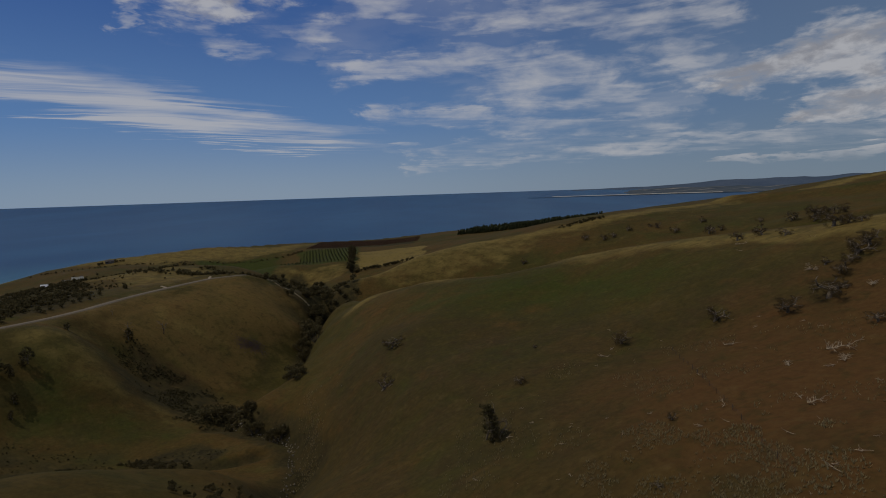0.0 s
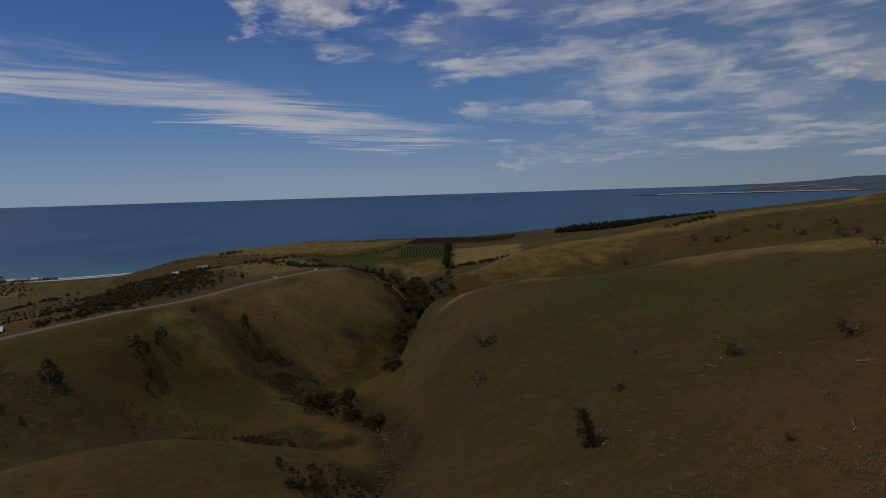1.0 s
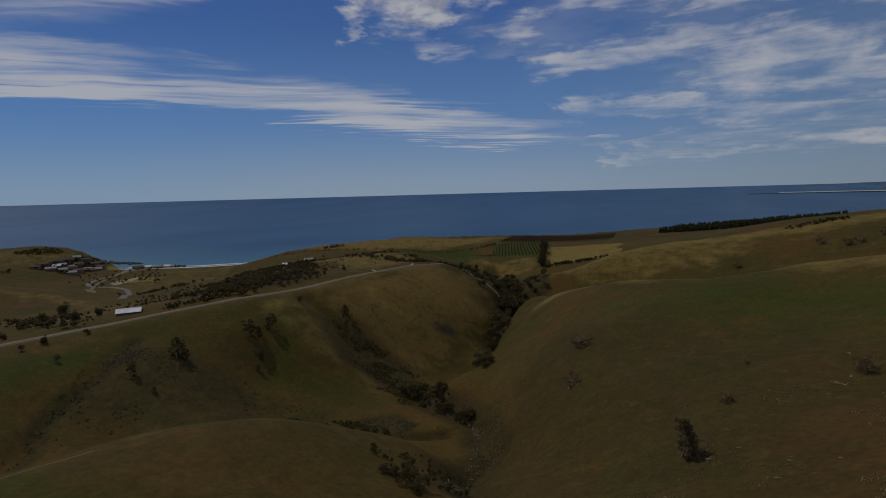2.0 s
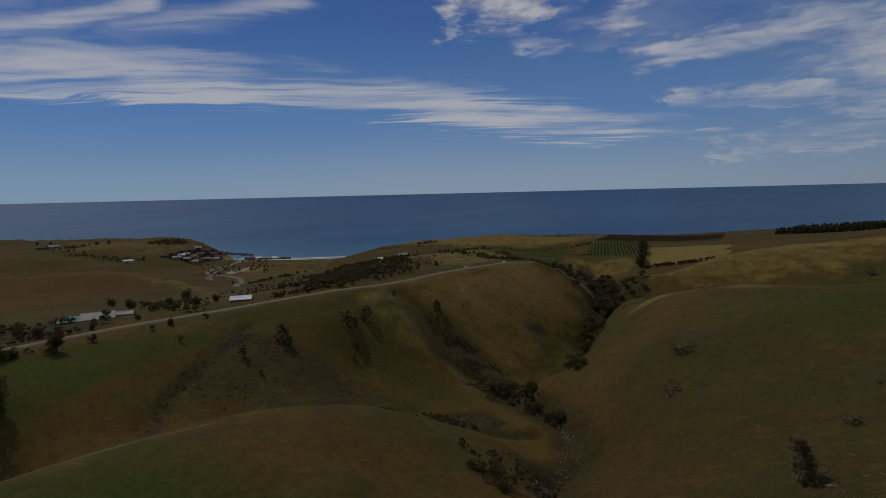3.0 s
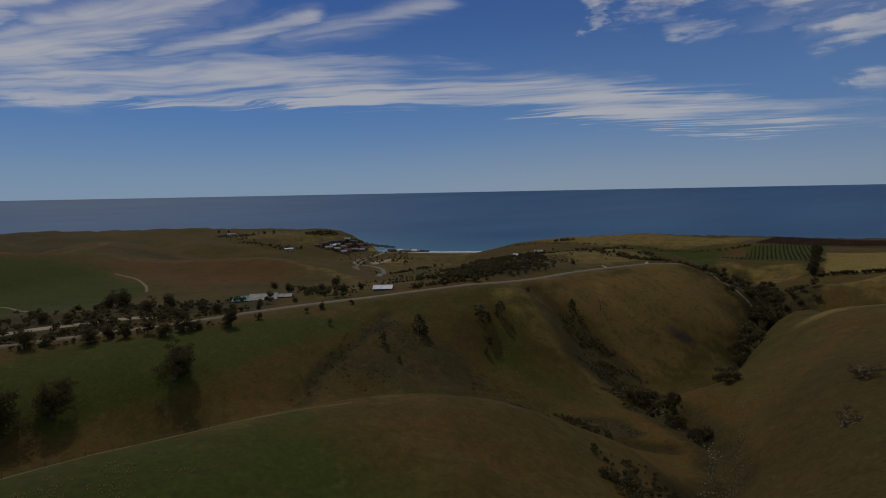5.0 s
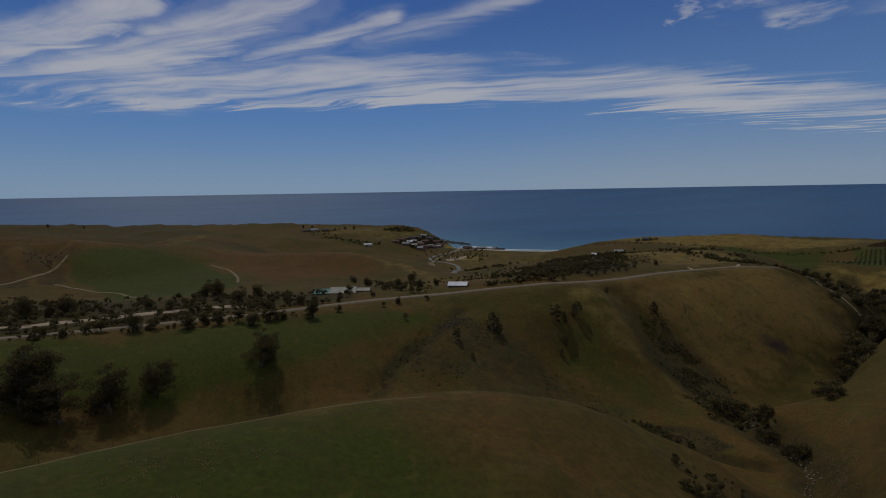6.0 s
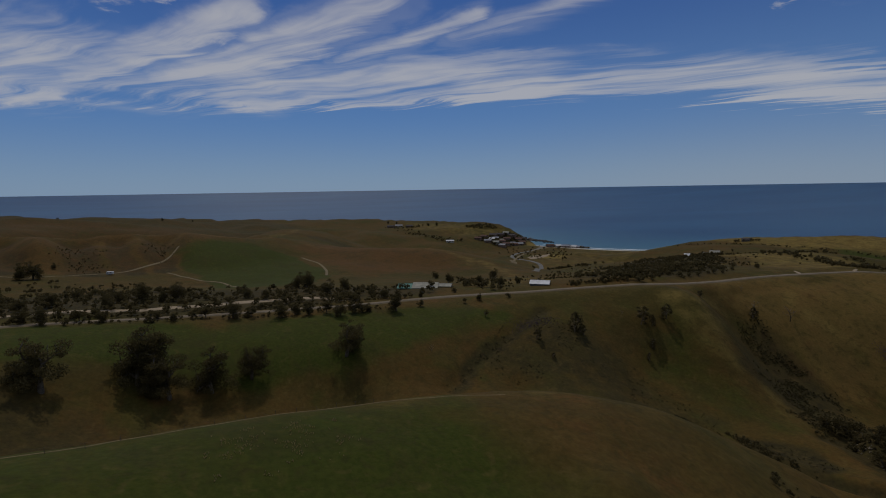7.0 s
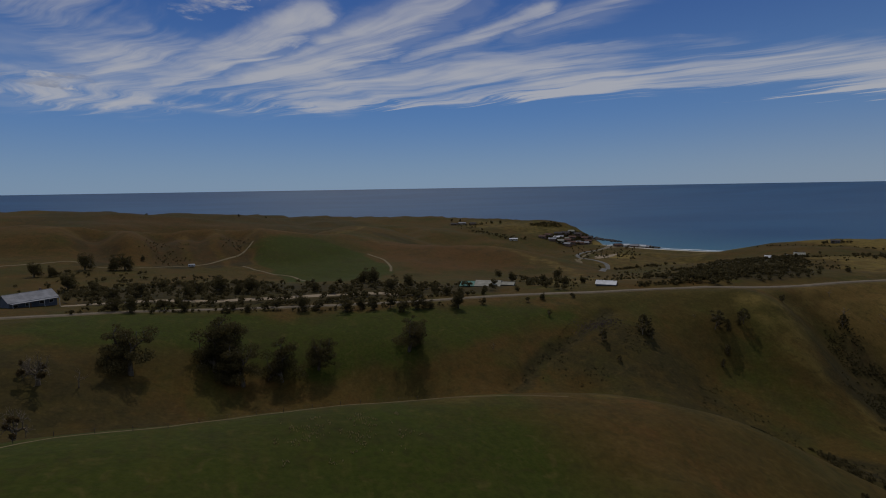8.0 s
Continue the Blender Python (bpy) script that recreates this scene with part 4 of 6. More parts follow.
def joined(pieces):
    verts, faces = [], []
    for v, f in pieces:
        n = len(verts)
        verts += list(v)
        faces += [tuple(i + n for i in q) for q in f]
    return verts, faces


def crooked(rng, start, way, length, r0, r1, steps=5, wander=0.22, lift=0.06):
    """Points and radii of a limb that wanders as it grows."""
    pts, way = [start.copy()], way.normalized()
    for i in range(steps):
        way = (way + Vector((rng.uniform(-1, 1), rng.uniform(-1, 1), rng.uniform(-1, 1))) * wander + Vector((0, 0, lift))).normalized()
        pts.append(pts[-1] + way * length / steps)
    return pts, [r0 + (r1 - r0) * i / steps for i in range(steps + 1)]


def leaf_cloud(rng, centres, per, size):
    """Many small leaf sprays, thick at the outside of each clump."""
    verts, faces = [], []
    for c, r, flat in centres:
        n = max(6, int(per * r * r))
        for _ in range(n):
            d = Vector((rng.gauss(0, 1), rng.gauss(0, 1), rng.gauss(0, 1))).normalized()
            q = c + Vector((d.x, d.y, d.z * flat)) * r * (rng.random() ** 0.3)
            face = (d + Vector((rng.gauss(0, 1), rng.gauss(0, 1), rng.gauss(0, 1))) * 0.45).normalized()
            a = face.cross(Vector((rng.gauss(0, 1), rng.gauss(0, 1), rng.gauss(0, 1)))).normalized()
            b = face.cross(a)
            s = size * rng.uniform(0.6, 1.5)
            i = len(verts)
            verts += [q - a * s, q + b * s * 0.55, q + a * s, q - b * s * 0.45]
            faces.append((i, i + 1, i + 2, i + 3))
    return verts, faces


# ---- trees: one unit high, to be scaled ----
def gum_tree(seed, wide=0.36, leaves=1500, low=0.25, clumps=15, label="dark spreading gum tree", bare=0.0, lump=(0.09, 0.2)):
    """A gum tree: forked trunk, crooked limbs and a crown of uneven clumps with gaps."""
    rng = random.Random(seed)
    root = tagged(new("gum_tree"), label, "tree")
    lean = Vector((rng.uniform(-0.12, 0.12), rng.uniform(-0.12, 0.12), 1))
    pts, rad = crooked(rng, Vector((0, 0, -0.06)), lean, 0.52, 0.034, 0.02, 5, 0.12)
    limbs, centres = [tube(pts, rad, 8)], []
    for i in range(clumps):
        t = low + (0.86 - low) * (i + rng.random()) / clumps
        spread = wide * (1.0 - 0.55 * abs(t - 0.5) * 1.4) * rng.uniform(0.35, 1.05)
        az = i * 2.4 + rng.uniform(-0.6, 0.6)
        c = Vector((math.cos(az) * spread + lean.x * t, math.sin(az) * spread + lean.y * t, t + rng.uniform(-0.03, 0.08)))
        k = rng.randint(2, 5)
        base = pts[min(k, len(pts) - 1)]
        mid = (base + c) / 2 + Vector((rng.uniform(-0.04, 0.04), rng.uniform(-0.04, 0.04), 0.05))
        limbs.append(tube([base, mid, c], [0.016, 0.011, 0.004], 5))
        if rng.random() >= bare:
            centres.append((c, rng.uniform(*lump), rng.uniform(0.5, 0.85)))
        else:
            for _ in range(3):
                w = Vector((rng.uniform(-1, 1), rng.uniform(-1, 1), rng.uniform(-0.2, 1)))
                p, r = crooked(rng, c, w, 0.16, 0.006, 0.002, 3, 0.4)
                limbs.append(tube(p, r, 4))
    child("trunk", mesh_of("trunk", *joined(limbs), BARK, True), root, "grey-brown forked trunk with limbs")
    total = sum(r * r for _, r, _ in centres) or 1
    child("crown", mesh_of("crown", *leaf_cloud(rng, centres, leaves / total, 1.55 / leaves ** 0.5), LEAF), root, "dark olive leaf clumps")
    return root


def branching(rng, start, way, length, radius, depth, spread, limbs, tips):
    """A limb that forks again and again; its last twigs end in tips."""
    pts, rad = crooked(rng, start, way, length, radius, radius * 0.6, 3, 0.24, 0.05)
    limbs.append(tube(pts, rad, 7 if depth > 2 else 4))
    if depth == 0:
        tips.append(pts[-1])
        return
    way = (pts[-1] - pts[-2]).normalized()
    turn = rng.uniform(0, 6.28)
    side = way.orthogonal().normalized()
    other = way.cross(side)
    n = rng.choice((2, 3, 3)) if depth < 3 else 4
    for i in range(n):
        a = turn + 6.28 * i / n + rng.uniform(-0.5, 0.5)
        out = side * math.cos(a) + other * math.sin(a)
        branching(rng, pts[-1 if i else -2], way * (1 - spread) + out * spread, length * rng.uniform(0.6, 0.9), radius * 0.55, depth - 1, spread, limbs, tips)


def open_tree(seed, name, label, category, half, leafy, leaves, lump, depth=3, spread=0.55, stem=0.3, leaf_mat=None, wood=None, inner=0.0, droop=0.7, leaf=1.15, skirt=0):
    """A tree one unit high and 2 * half wide: forking limbs that show through a broken crown of small leaf clumps."""
    rng = random.Random(seed)
    root = tagged(new(name), label, category)
    limbs, tips = [], []
    branching(rng, Vector((0, 0, -0.05)), Vector((rng.uniform(-0.2, 0.2), rng.uniform(-0.2, 0.2), 1)), stem, 0.036, depth, spread, limbs, tips)
    top, wide = max(p.z for p in tips), max(math.hypot(p.x, p.y) for p in tips)
    fit = lambda p: Vector((p.x * (half - lump[1] * 0.6) / wide, p.y * (half - lump[1] * 0.6) / wide, p.z * (1 - lump[1] * droop) / top))
    verts, faces = joined(limbs)
    child("trunk", mesh_of("trunk", [fit(p) for p in verts], faces, wood or BARK, True), root, "grey-brown forked trunk and limbs")
    centres = []
    for p in tips:
        if rng.random() < leafy:
            centres.append((fit(p), rng.uniform(*lump), rng.uniform(0.55, 0.8)))
            if rng.random() < inner:
                q = fit(p) * rng.uniform(0.55, 0.85) + Vector((rng.uniform(-0.06, 0.06), rng.uniform(-0.06, 0.06), -rng.uniform(0.0, 0.12)))
                centres.append((q, rng.uniform(*lump), 0.75))
    for i in range(skirt):
        a, r = i * 2.4 + rng.uniform(-0.4, 0.4), rng.uniform(0.08, 0.75) * half
        centres.append((Vector((math.cos(a) * r, math.sin(a) * r, rng.uniform(0.1, 0.42))), rng.uniform(*lump), 0.8))
    if centres:
        total_r = sum(r * r for _, r, _ in centres)
        child("crown", mesh_of("crown", *leaf_cloud(rng, centres, leaves / total_r, leaf / leaves ** 0.5), leaf_mat or LEAF), root, "dull olive leaves in small clumps")
    return root


def bush(seed, leaves=900, label="low dark rounded bush", mat=None, clumps=9):
    """A bush: several stems and a low, lumpy crown wider than high."""
    rng = random.Random(seed)
    root = tagged(new("bush"), label, "bush")
    stems, centres = [], []
    for i in range(clumps):
        az, s = i * 2.4 + rng.uniform(-0.4, 0.4), rng.uniform(0.1, 0.5)
        c = Vector((math.cos(az) * s, math.sin(az) * s, rng.uniform(0.3, 0.78) - s * 0.25))
        p, r = crooked(rng, Vector((math.cos(az) * 0.04, math.sin(az) * 0.04, -0.1)), c, c.length, 0.025, 0.008, 3, 0.15)
        stems.append(tube(p, r, 5))
        centres.append((c, rng.uniform(0.17, 0.3), rng.uniform(0.65, 0.9)))
    child("woody_base", mesh_of("woody_base", *joined(stems), BARK, True), root, "grey-brown branching wood")
    child("crown", mesh_of("crown", *leaf_cloud(rng, centres, leaves / sum(r * r for _, r, _ in centres), 1.5 / leaves ** 0.5), mat or SHRUB_LEAF), root, "dull olive-brown leaves")
    return root


def dead_tree(seed, label="grey dead tree with broken limbs"):
    rng = random.Random(seed)
    root = tagged(new("dead_tree"), label, "dead tree")
    pts, rad = crooked(rng, Vector((0, 0, -0.06)), Vector((rng.uniform(-.2, .2), rng.uniform(-.2, .2), 1)), 0.75, 0.03, 0.012, 6, 0.2)
    child("trunk", mesh_of("trunk", *tube(pts, rad, 8), DEAD_WOOD_GREY, True), root)
    for i in range(7):
        w = Vector((math.cos(i * 2.4), math.sin(i * 2.4), rng.uniform(0.1, 0.9)))
        p, r = crooked(rng, pts[rng.randint(2, 6)], w, rng.uniform(0.25, 0.45), 0.016, 0.004, 4, 0.35)
        twigs = [tube(p, r, 5)]
        for _ in range(2):
            q, s = crooked(rng, p[rng.randint(2, 4)], w + Vector((rng.uniform(-1, 1), rng.uniform(-1, 1), 0.3)), 0.16, 0.008, 0.002, 3, 0.4)
            twigs.append(tube(q, s, 4))
        child("limb", mesh_of("limb", *joined(twigs), DEAD_WOOD_GREY, True), root)
    return root


def fallen_branch(seed, limbs=4, label="bleached fallen branch lying on the grass", thin=1.0):
    """A dead limb on the ground, one unit long, with broken side branches."""
    rng = random.Random(seed)
    root = tagged(new("fallen_branch"), label, "fallen branch")
    pts, rad = crooked(rng, Vector((-0.5, 0, 0.05)), Vector((1, 0, 0.02)), 1.0, 0.036 * thin, 0.012 * thin, 6, 0.16 + 0.2 * (1 - thin), 0.0)
    child("stem", mesh_of("stem", *tube(pts, rad, 7), DRIFTWOOD, True), root)
    for i in range(limbs):
        w = Vector((rng.uniform(0.1, 1), rng.choice((-1, 1)) * rng.uniform(0.5, 1.2), rng.uniform(-0.1, 0.6)))
        p, r = crooked(rng, pts[rng.randint(0, 6)], w, rng.uniform(0.15, 0.5), 0.02 * thin, 0.005 * thin, 4, 0.35, 0.0)
        q, s = crooked(rng, p[2], w + Vector((rng.uniform(-1, 1), rng.uniform(-1, 1), 0.1)), 0.2, 0.012, 0.004, 3, 0.4, 0.0)
        child("side_branch", mesh_of("side_branch", *joined([tube(p, r, 5), tube(q, s, 4)]), DRIFTWOOD, True), root)
    return root


class Kind:
    """A few models of one kind of thing: each is set down once, then copied."""

    def __init__(self, *models):
        self.models, self.used, self.turn = models, 0, random.Random(len(models) * 7 + 1)

    def set(self, x, y, size, label="", group="", sink=0.0, turn=None, squash=1.0):
        model = self.models[self.used % len(self.models)]
        at = stand(x, y, self.turn.uniform(0, 360) if turn is None else turn, size, sink)
        if squash != 1.0:
            at = at @ Matrix.Diagonal((1, 1, squash, 1))
        if self.used < len(self.models):
            model.matrix_basis = at
            ob = model
        else:
            ob = copy_thing(model, at)
            ob.matrix_basis = at
        self.used += 1
        return tagged(ob, label, "", group)


BIG_GUMS = Kind(*[open_tree(s, "gum_tree", "tall dark gum tree with an uneven crown in the gully", "tree", 0.58, 0.9, 8000, (0.08, 0.18), 3, 0.56, 0.2, inner=0.8, leaf=1.5, skirt=9) for s in (3, 8, 21)])
GUMS = Kind(*[open_tree(s, "gum_tree", "dark gum tree with a bare trunk beside the road", "tree", 0.55, 0.92, 3600, (0.08, 0.16), 3, 0.6, 0.3, inner=0.6, leaf=1.5) for s in (5, 13, 17, 29)])
ROUND_GUMS = Kind(*[open_tree(s, "gum_tree", "dense dark tree", "tree", 0.56, 1.0, 4200, (0.1, 0.18), 3, 0.6, 0.2, inner=1.0, leaf=1.5) for s in (6, 14, 25)])
THIN_GUMS = Kind(*[open_tree(s, "gum_tree", "half-bare grey tree with thin leaves", "tree", 0.5, 0.5, 2600, (0.05, 0.1), 4, 0.55, 0.24, inner=0.2, wood=DEAD_WOOD_GREY) for s in (9, 31, 33)])
BUSHES = Kind(*[bush(s) for s in (2, 4, 12, 18)])
DRY_BUSHES = Kind(*[open_tree(s, "bush", "half-bare brown bush on the dry hillside", "bush", 0.95, 0.7, 4200, (0.07, 0.2), 3, 0.7, 0.16, DRY_LEAF, DEAD_WOOD_GREY, 0.7, leaf=1.0) for s in (22, 24, 26, 28)])
BARE = Kind(*[open_tree(s, "bush", "leafless grey bush with many thin twigs", "bush", 0.6, 0.05, 300, (0.04, 0.08), 4, 0.5, 0.16, DRY_LEAF, DEAD_WOOD_GREY) for s in (51, 52)])
DEAD = Kind(*[dead_tree(s) for s in (1, 7, 15)])
BRANCHES = Kind(*[fallen_branch(s, 3 + s % 4) for s in (1, 2, 5, 6)])



# ---- where the trees, bushes and dead wood stand: x, y, height ----
CLUMP = [(-166.6, -29.7, 15.8), (-174.5, -8.4, 17.6), (-179, -6, 12.5), (-169.5, -0.6, 12.2), (-171, 11.3, 11.6), (-174.2, 23, 9.6), (-172.6, 53.7, 10.8)]
SPARSE = [(-146, 239, 6.0), (-158, 218.5, 4.0), (-160.6, 125.7, 5.5)]
ROADSIDE = [(-218.9, -41.8, 5.8), (-217.9, -36.9, 6.2), (-215, -29.7, 4.2), (-223.2, -26.6, 6.1), (-218.7, -19.9, 6.5), (-218.4, -5.2, 6.2), (-222.5, -2.2, 5.7), (-218.8, 3, 5), (-221.2, 9.4, 5.8), (-221, 13.7, 6.5), (-218.7, 23.3, 7), (-218.6, 30.1, 7.1), (-214.1, 39.6, 8.3), (-213.5, 46.5, 6), (-210.7, 50.6, 6.6), (-209.3, 57.3, 7.2), (-203.6, 61.6, 7.5), (-205.9, 68.5, 9.6), (-205.1, 73.1, 6), (-200.7, 84.5, 8.4), (-202.5, 96.6, 6.2), (-199.9, 117.1, 5.6), (-200.8, 125.3, 4.6)]
BEHIND = [(-296.5, -35.2, 7.2), (-336.9, -85.8, 10.4), (-287.2, -63.4, 8), (-251.8, -48.8, 5.9), (-259.1, -39.6, 6.2), (-245.1, -20.9, 7.2), (-267.7, -17.5, 6.9), (-266.4, -8.3, 9.6), (-264.3, -0.4, 7), (-266.9, 6.1, 9.9), (-274.7, 66.3, 11), (-300.7, 67.7, 9.9), (-252.3, 69.4, 8.5), (-263.9, 82.4, 7.5), (-251.1, 85.2, 8.1), (-235, 86.8, 8.2), (-226.2, 89.1, 9.3), (-222.9, 94, 9.3), (-264.2, 35.4, 5.7), (-256, 42.3, 5), (-221.3, 105.5, 8), (-222.9, 124.3, 6.1)]
FAR_TREES = [(-267.1, 145.3, 5.9), (-256.2, 159.1, 4.8), (-323.8, 212.8, 8.2), (-224.9, 152.8, 5.2), (-228.8, 165.8, 4.5), (-364.3, 186.9, 6.2), (-424.6, -97.3, 12.4), (-429.3, -81.6, 12), (-430.7, -74.3, 12.9), (-391.2, -116.3, 9.7), (-392.8, -108.1, 7.8), (-476.4, -69.9, 4.5), (-1005.9, 6.1, 5), (-1074.1, 54.8, 4.3), (-1170.1, -159.5, 7.6), (-975.8, 398.8, 5.6), (-961.2, 410.8, 5.5), (-885.7, 440.8, 6.3), (-878.6, 454.7, 6.3), (-250, 269.9, 4.3), (-188.5, 309.5, 3.7), (-735.6, 425.5, 5.4)]
SLOPE = [(-160, 144.3, 8.6), (-157.5, 147, 4.8), (-154.5, 175.7, 8.4), (-152, 179, 5.0), (-151, 186.7, 7.0), (-146.1, 172.8, 4.2), (-143, 168, 3.4), (-148.6, 124.3, 2.6), (-183, 117, 3.0)]
CREEKSIDE = [(-92.4, 199.6, 7.5), (-89.1, 206.6, 8.2), (-81, 195, 6.0), (-75.2, 191.3, 5.6), (-69.9, 182.8, 6.6), (-57.6, 172.6, 8.6), (-61.5, 175.5, 5.0), (-74.9, 272.3, 9.6), (-61.3, 208.8, 7.6), (-66, 214, 5.2), (-68.5, 272.7, 12.0), (-83.7, 300, 9.0), (-82.1, 312.6, 12.7), (-84.3, 350.6, 13), (-84.4, 328.3, 15.0), (-40.5, 85.7, 4.4), (-37.6, 84.4, 4.2), (-44.6, 88.3, 3.0), (-50, 104, 2.4)]
HILL_BUSHES = [(61.1, 119.8, 3.6), (70.4, 108.4, 3.8), (77.9, 107.1, 4.8), (80.5, 109.5, 3.2), (94.3, 121.9, 4.2), (98.8, 123.7, 4.0), (91, 119, 2.6), (86.5, 115.9, 3.4), (74, 89.9, 2.2), (42.4, 127.5, 3.4), (-18.4, 173.5, 4.4), (-19.2, 149.3, 4.6), (16.3, 117.6, 2.0), (32.9, 76.3, 1.2), (24.7, 61, 0.9), (87.8, 122.6, 2.0), (106.7, 146.3, 4.4), (109.2, 144.5, 3.2), (110, 140.8, 2.4), (23, 139.8, 1.2)]
FAR_FACE = [(103, 391, 4.5), (114.4, 383.6, 4.6), (122, 385.6, 4), (134.5, 392.4, 4.2), (150.6, 391, 2.8), (154.5, 385.1, 4.2), (159.2, 367.8, 4.8), (182.3, 379.7, 4.3), (173.7, 350, 6), (181.5, 350.7, 4.2), (206.2, 348.8, 3.6), (99.4, 166.4, 3.4), (92.3, 168, 3), (208.4, 320.9, 6), (99.1, 154.9, 2.6), (53.8, 368.7, 4.2), (217.7, 314.8, 7.5), (223, 318, 6.0), (228, 313, 6.5), (234, 312, 5.0), (214, 309, 4.5)]
LOGS = [(63.5, 108.3, 2.2), (34.7, 71.2, 2.4), (41.5, 51.4, 2), (37.9, 50.3, 2.2), (69, 101.9, 2.3), (36.4, 122.3, 3.4), (57.8, 69.7, 1.4), (89.1, 160.5, 3.6), (39.6, 125.4, 2.4), (58.4, 79.4, 3), (48.2, 71.2, 1.8), (40.2, 60.6, 1.6), (10.9, 92.9, 2.4), (4, 82.3, 2), (33, 116.6, 1.6), (98.4, 142.1, 2), (42.4, 137.5, 1.6), (44.8, 53.8, 1.3), (34.1, 48.3, 0.7), (85.7, 154.2, 2), (93.3, 122.3, 2.4), (82, 108, 2.6)]
DEAD_WOOD = [(63.3, 83.8, 6.0), (61, 80, 3.6), (56.2, 104, 3.6), (48.1, 67.7, 3.4), (55.3, 84.7, 2.8), (84.8, 104.9, 4.6), (84.3, 121.7, 5.6), (95.5, 123, 4.0), (-155.3, -39.2, 6.0), (-138.4, 255, 9.0), (-147.3, 240.6, 8.0), (-159, 249.6, 4.0), (-161.9, 172.2, 2.4), (-166, 83, 3), (7.6, 97, 7.6), (9, 95, 5.0)]

for x, y, h in CLUMP:
    BIG_GUMS.set(x, y, h * (1.0 if h > 15 else 1.22), group="gum trees in the gully")
for x, y, h in SPARSE:
    THIN_GUMS.set(x, y, h, "half-bare grey tree with thin leaves on the slope", "half-bare trees")
for x, y, h in ((-89.3, -31, 5.2), (-153, -46.6, 9.5), (-156, -50, 5.0)):
    BARE.set(x, y, h, group="bare bushes")
road_rng = random.Random(23)
for i, (x, y, h) in enumerate(ROADSIDE):
    h *= road_rng.uniform(0.7, 1.1) * (0.6 if 85 < y < 125 else 1.0)
    if i % 3 == 1:
        ROUND_GUMS.set(x, y, h, "low dense dark tree beside the road", "gum trees along the road")
    else:
        GUMS.set(x, y, h, group="gum trees along the road", squash=road_rng.uniform(0.65, 0.9))
for x, y, h in BEHIND:
    if -252 < x < -212 and 85 < y < 128:
        h *= 0.5
    ROUND_GUMS.set(x, y, h, "dense dark tree behind the roadside row", "trees behind the road")
for x, y, h in FAR_TREES:
    ROUND_GUMS.set(x, y, h, "dense dark tree in the far pasture", "trees in the far pasture")
for x, y, h in SLOPE:
    THIN_GUMS.set(x, y, h, "half-dead wind-bent tree on the steep slope", "trees on the slope")
for x, y, h in CREEKSIDE:
    BUSHES.set(x, y, h * 0.9, "broad dark bush in the creek bed", "bushes in the creek")
for x, y, h in HILL_BUSHES:
    DRY_BUSHES.set(x, y, h * 1.2, group="bushes on the hillside", squash=0.85)
THIN_GUMS.set(6.6, 96.5, 7.4, "tall dark half-dead tree on the dry hillside", "bushes on the hillside")
for x, y, h in FAR_FACE:
    DRY_BUSHES.set(x, y, h * 1.1, "small half-bare brown bush on the far hill", "bushes on the far hill")
for x, y, h in LOGS:
    BRANCHES.set(x, y, h * 0.8, group="fallen branches")
FALLEN = Kind(*[fallen_branch(s, 18, "bleached fallen tree with tangled bare limbs", 0.75) for s in (11, 12, 14)])
for x, y, h in DEAD_WOOD:
    if x > 40:
        FALLEN.set(x, y, h * 0.72, group="fallen trees")
    else:
        DEAD.set(x, y, h * 0.9, group="dead trees")
twig_rng = random.Random(19)
for _ in range(44):
    BRANCHES.set(twig_rng.uniform(8, 72), twig_rng.uniform(46, 125), twig_rng.uniform(0.5, 1.3), "short bleached stick on the dry hillside", "fallen sticks")


# ---- fence down the hillside ----
def fence(line, label):
    root = tagged(new("fence"), label, "fence")
    spots = []
    for (ax, ay), (bx, by) in zip(line, line[1:]):
        n = max(1, int(math.hypot(bx - ax, by - ay) / 3.5))
        spots += [(ax + (bx - ax) * i / n, ay + (by - ay) * i / n) for i in range(n)]
    me = mesh_of("post", *tube([Vector((0, 0, -0.3)), Vector((0.01, 0, 0.5)), Vector((0, 0.02, 0.9))], [0.04, 0.036, 0.03], 6), POST_WOOD)
    tops = []
    for x, y in spots:
        post = child("post", me, root)
        post.location = (x, y, on_ground(x, y))
        tops.append(Vector((x, y, on_ground(x, y))))
    for h in (0.3, 0.55, 0.8):
        child("wire", mesh_of("wire", *tube([p + Vector((0, 0, h)) for p in tops], [0.006] * len(tops), 4), POST_WOOD), root)


fence([(49, 114), (44, 90), (40, 73), (37, 61), (35, 52), (33, 46)], "old wire fence with thin timber posts on the hill")
fence([(-78, -36), (-82, -24), (-86, -11), (-91, -3), (-93, 6), (-94, 16), (-94, 27), (-94, 38)], "wire fence with dark posts along the ridge crest")


# ---- masses that nobody could count ----
def scatter(ring, count, rng, line=None, wide=0.0):
    """Places inside a ring, or along a line."""
    spots = []
    if line:
        for _ in range(count):
            i = rng.randrange(len(line) - 1)
            t = rng.random()
            spots.append((line[i][0] + (line[i + 1][0] - line[i][0]) * t + rng.gauss(0, wide), line[i][1] + (line[i + 1][1] - line[i][1]) * t + rng.gauss(0, wide)))
        return spots
    xs, ys = [p[0] for p in ring], [p[1] for p in ring]
    while len(spots) < count:
        x, y = rng.uniform(min(xs), max(xs)), rng.uniform(min(ys), max(ys))
        if inside(np.array([x]), np.array([y]), ring)[0]:
            spots.append((x, y))
    return spots


def patchy(spots, size, seed, over=0.0):
    """Only the places where a slow noise is high, so that growth comes in irregular patches."""
    return [p for p in spots if float(fractal(np.array(p[0]), np.array(p[1]), size, 3, seed)) > over]


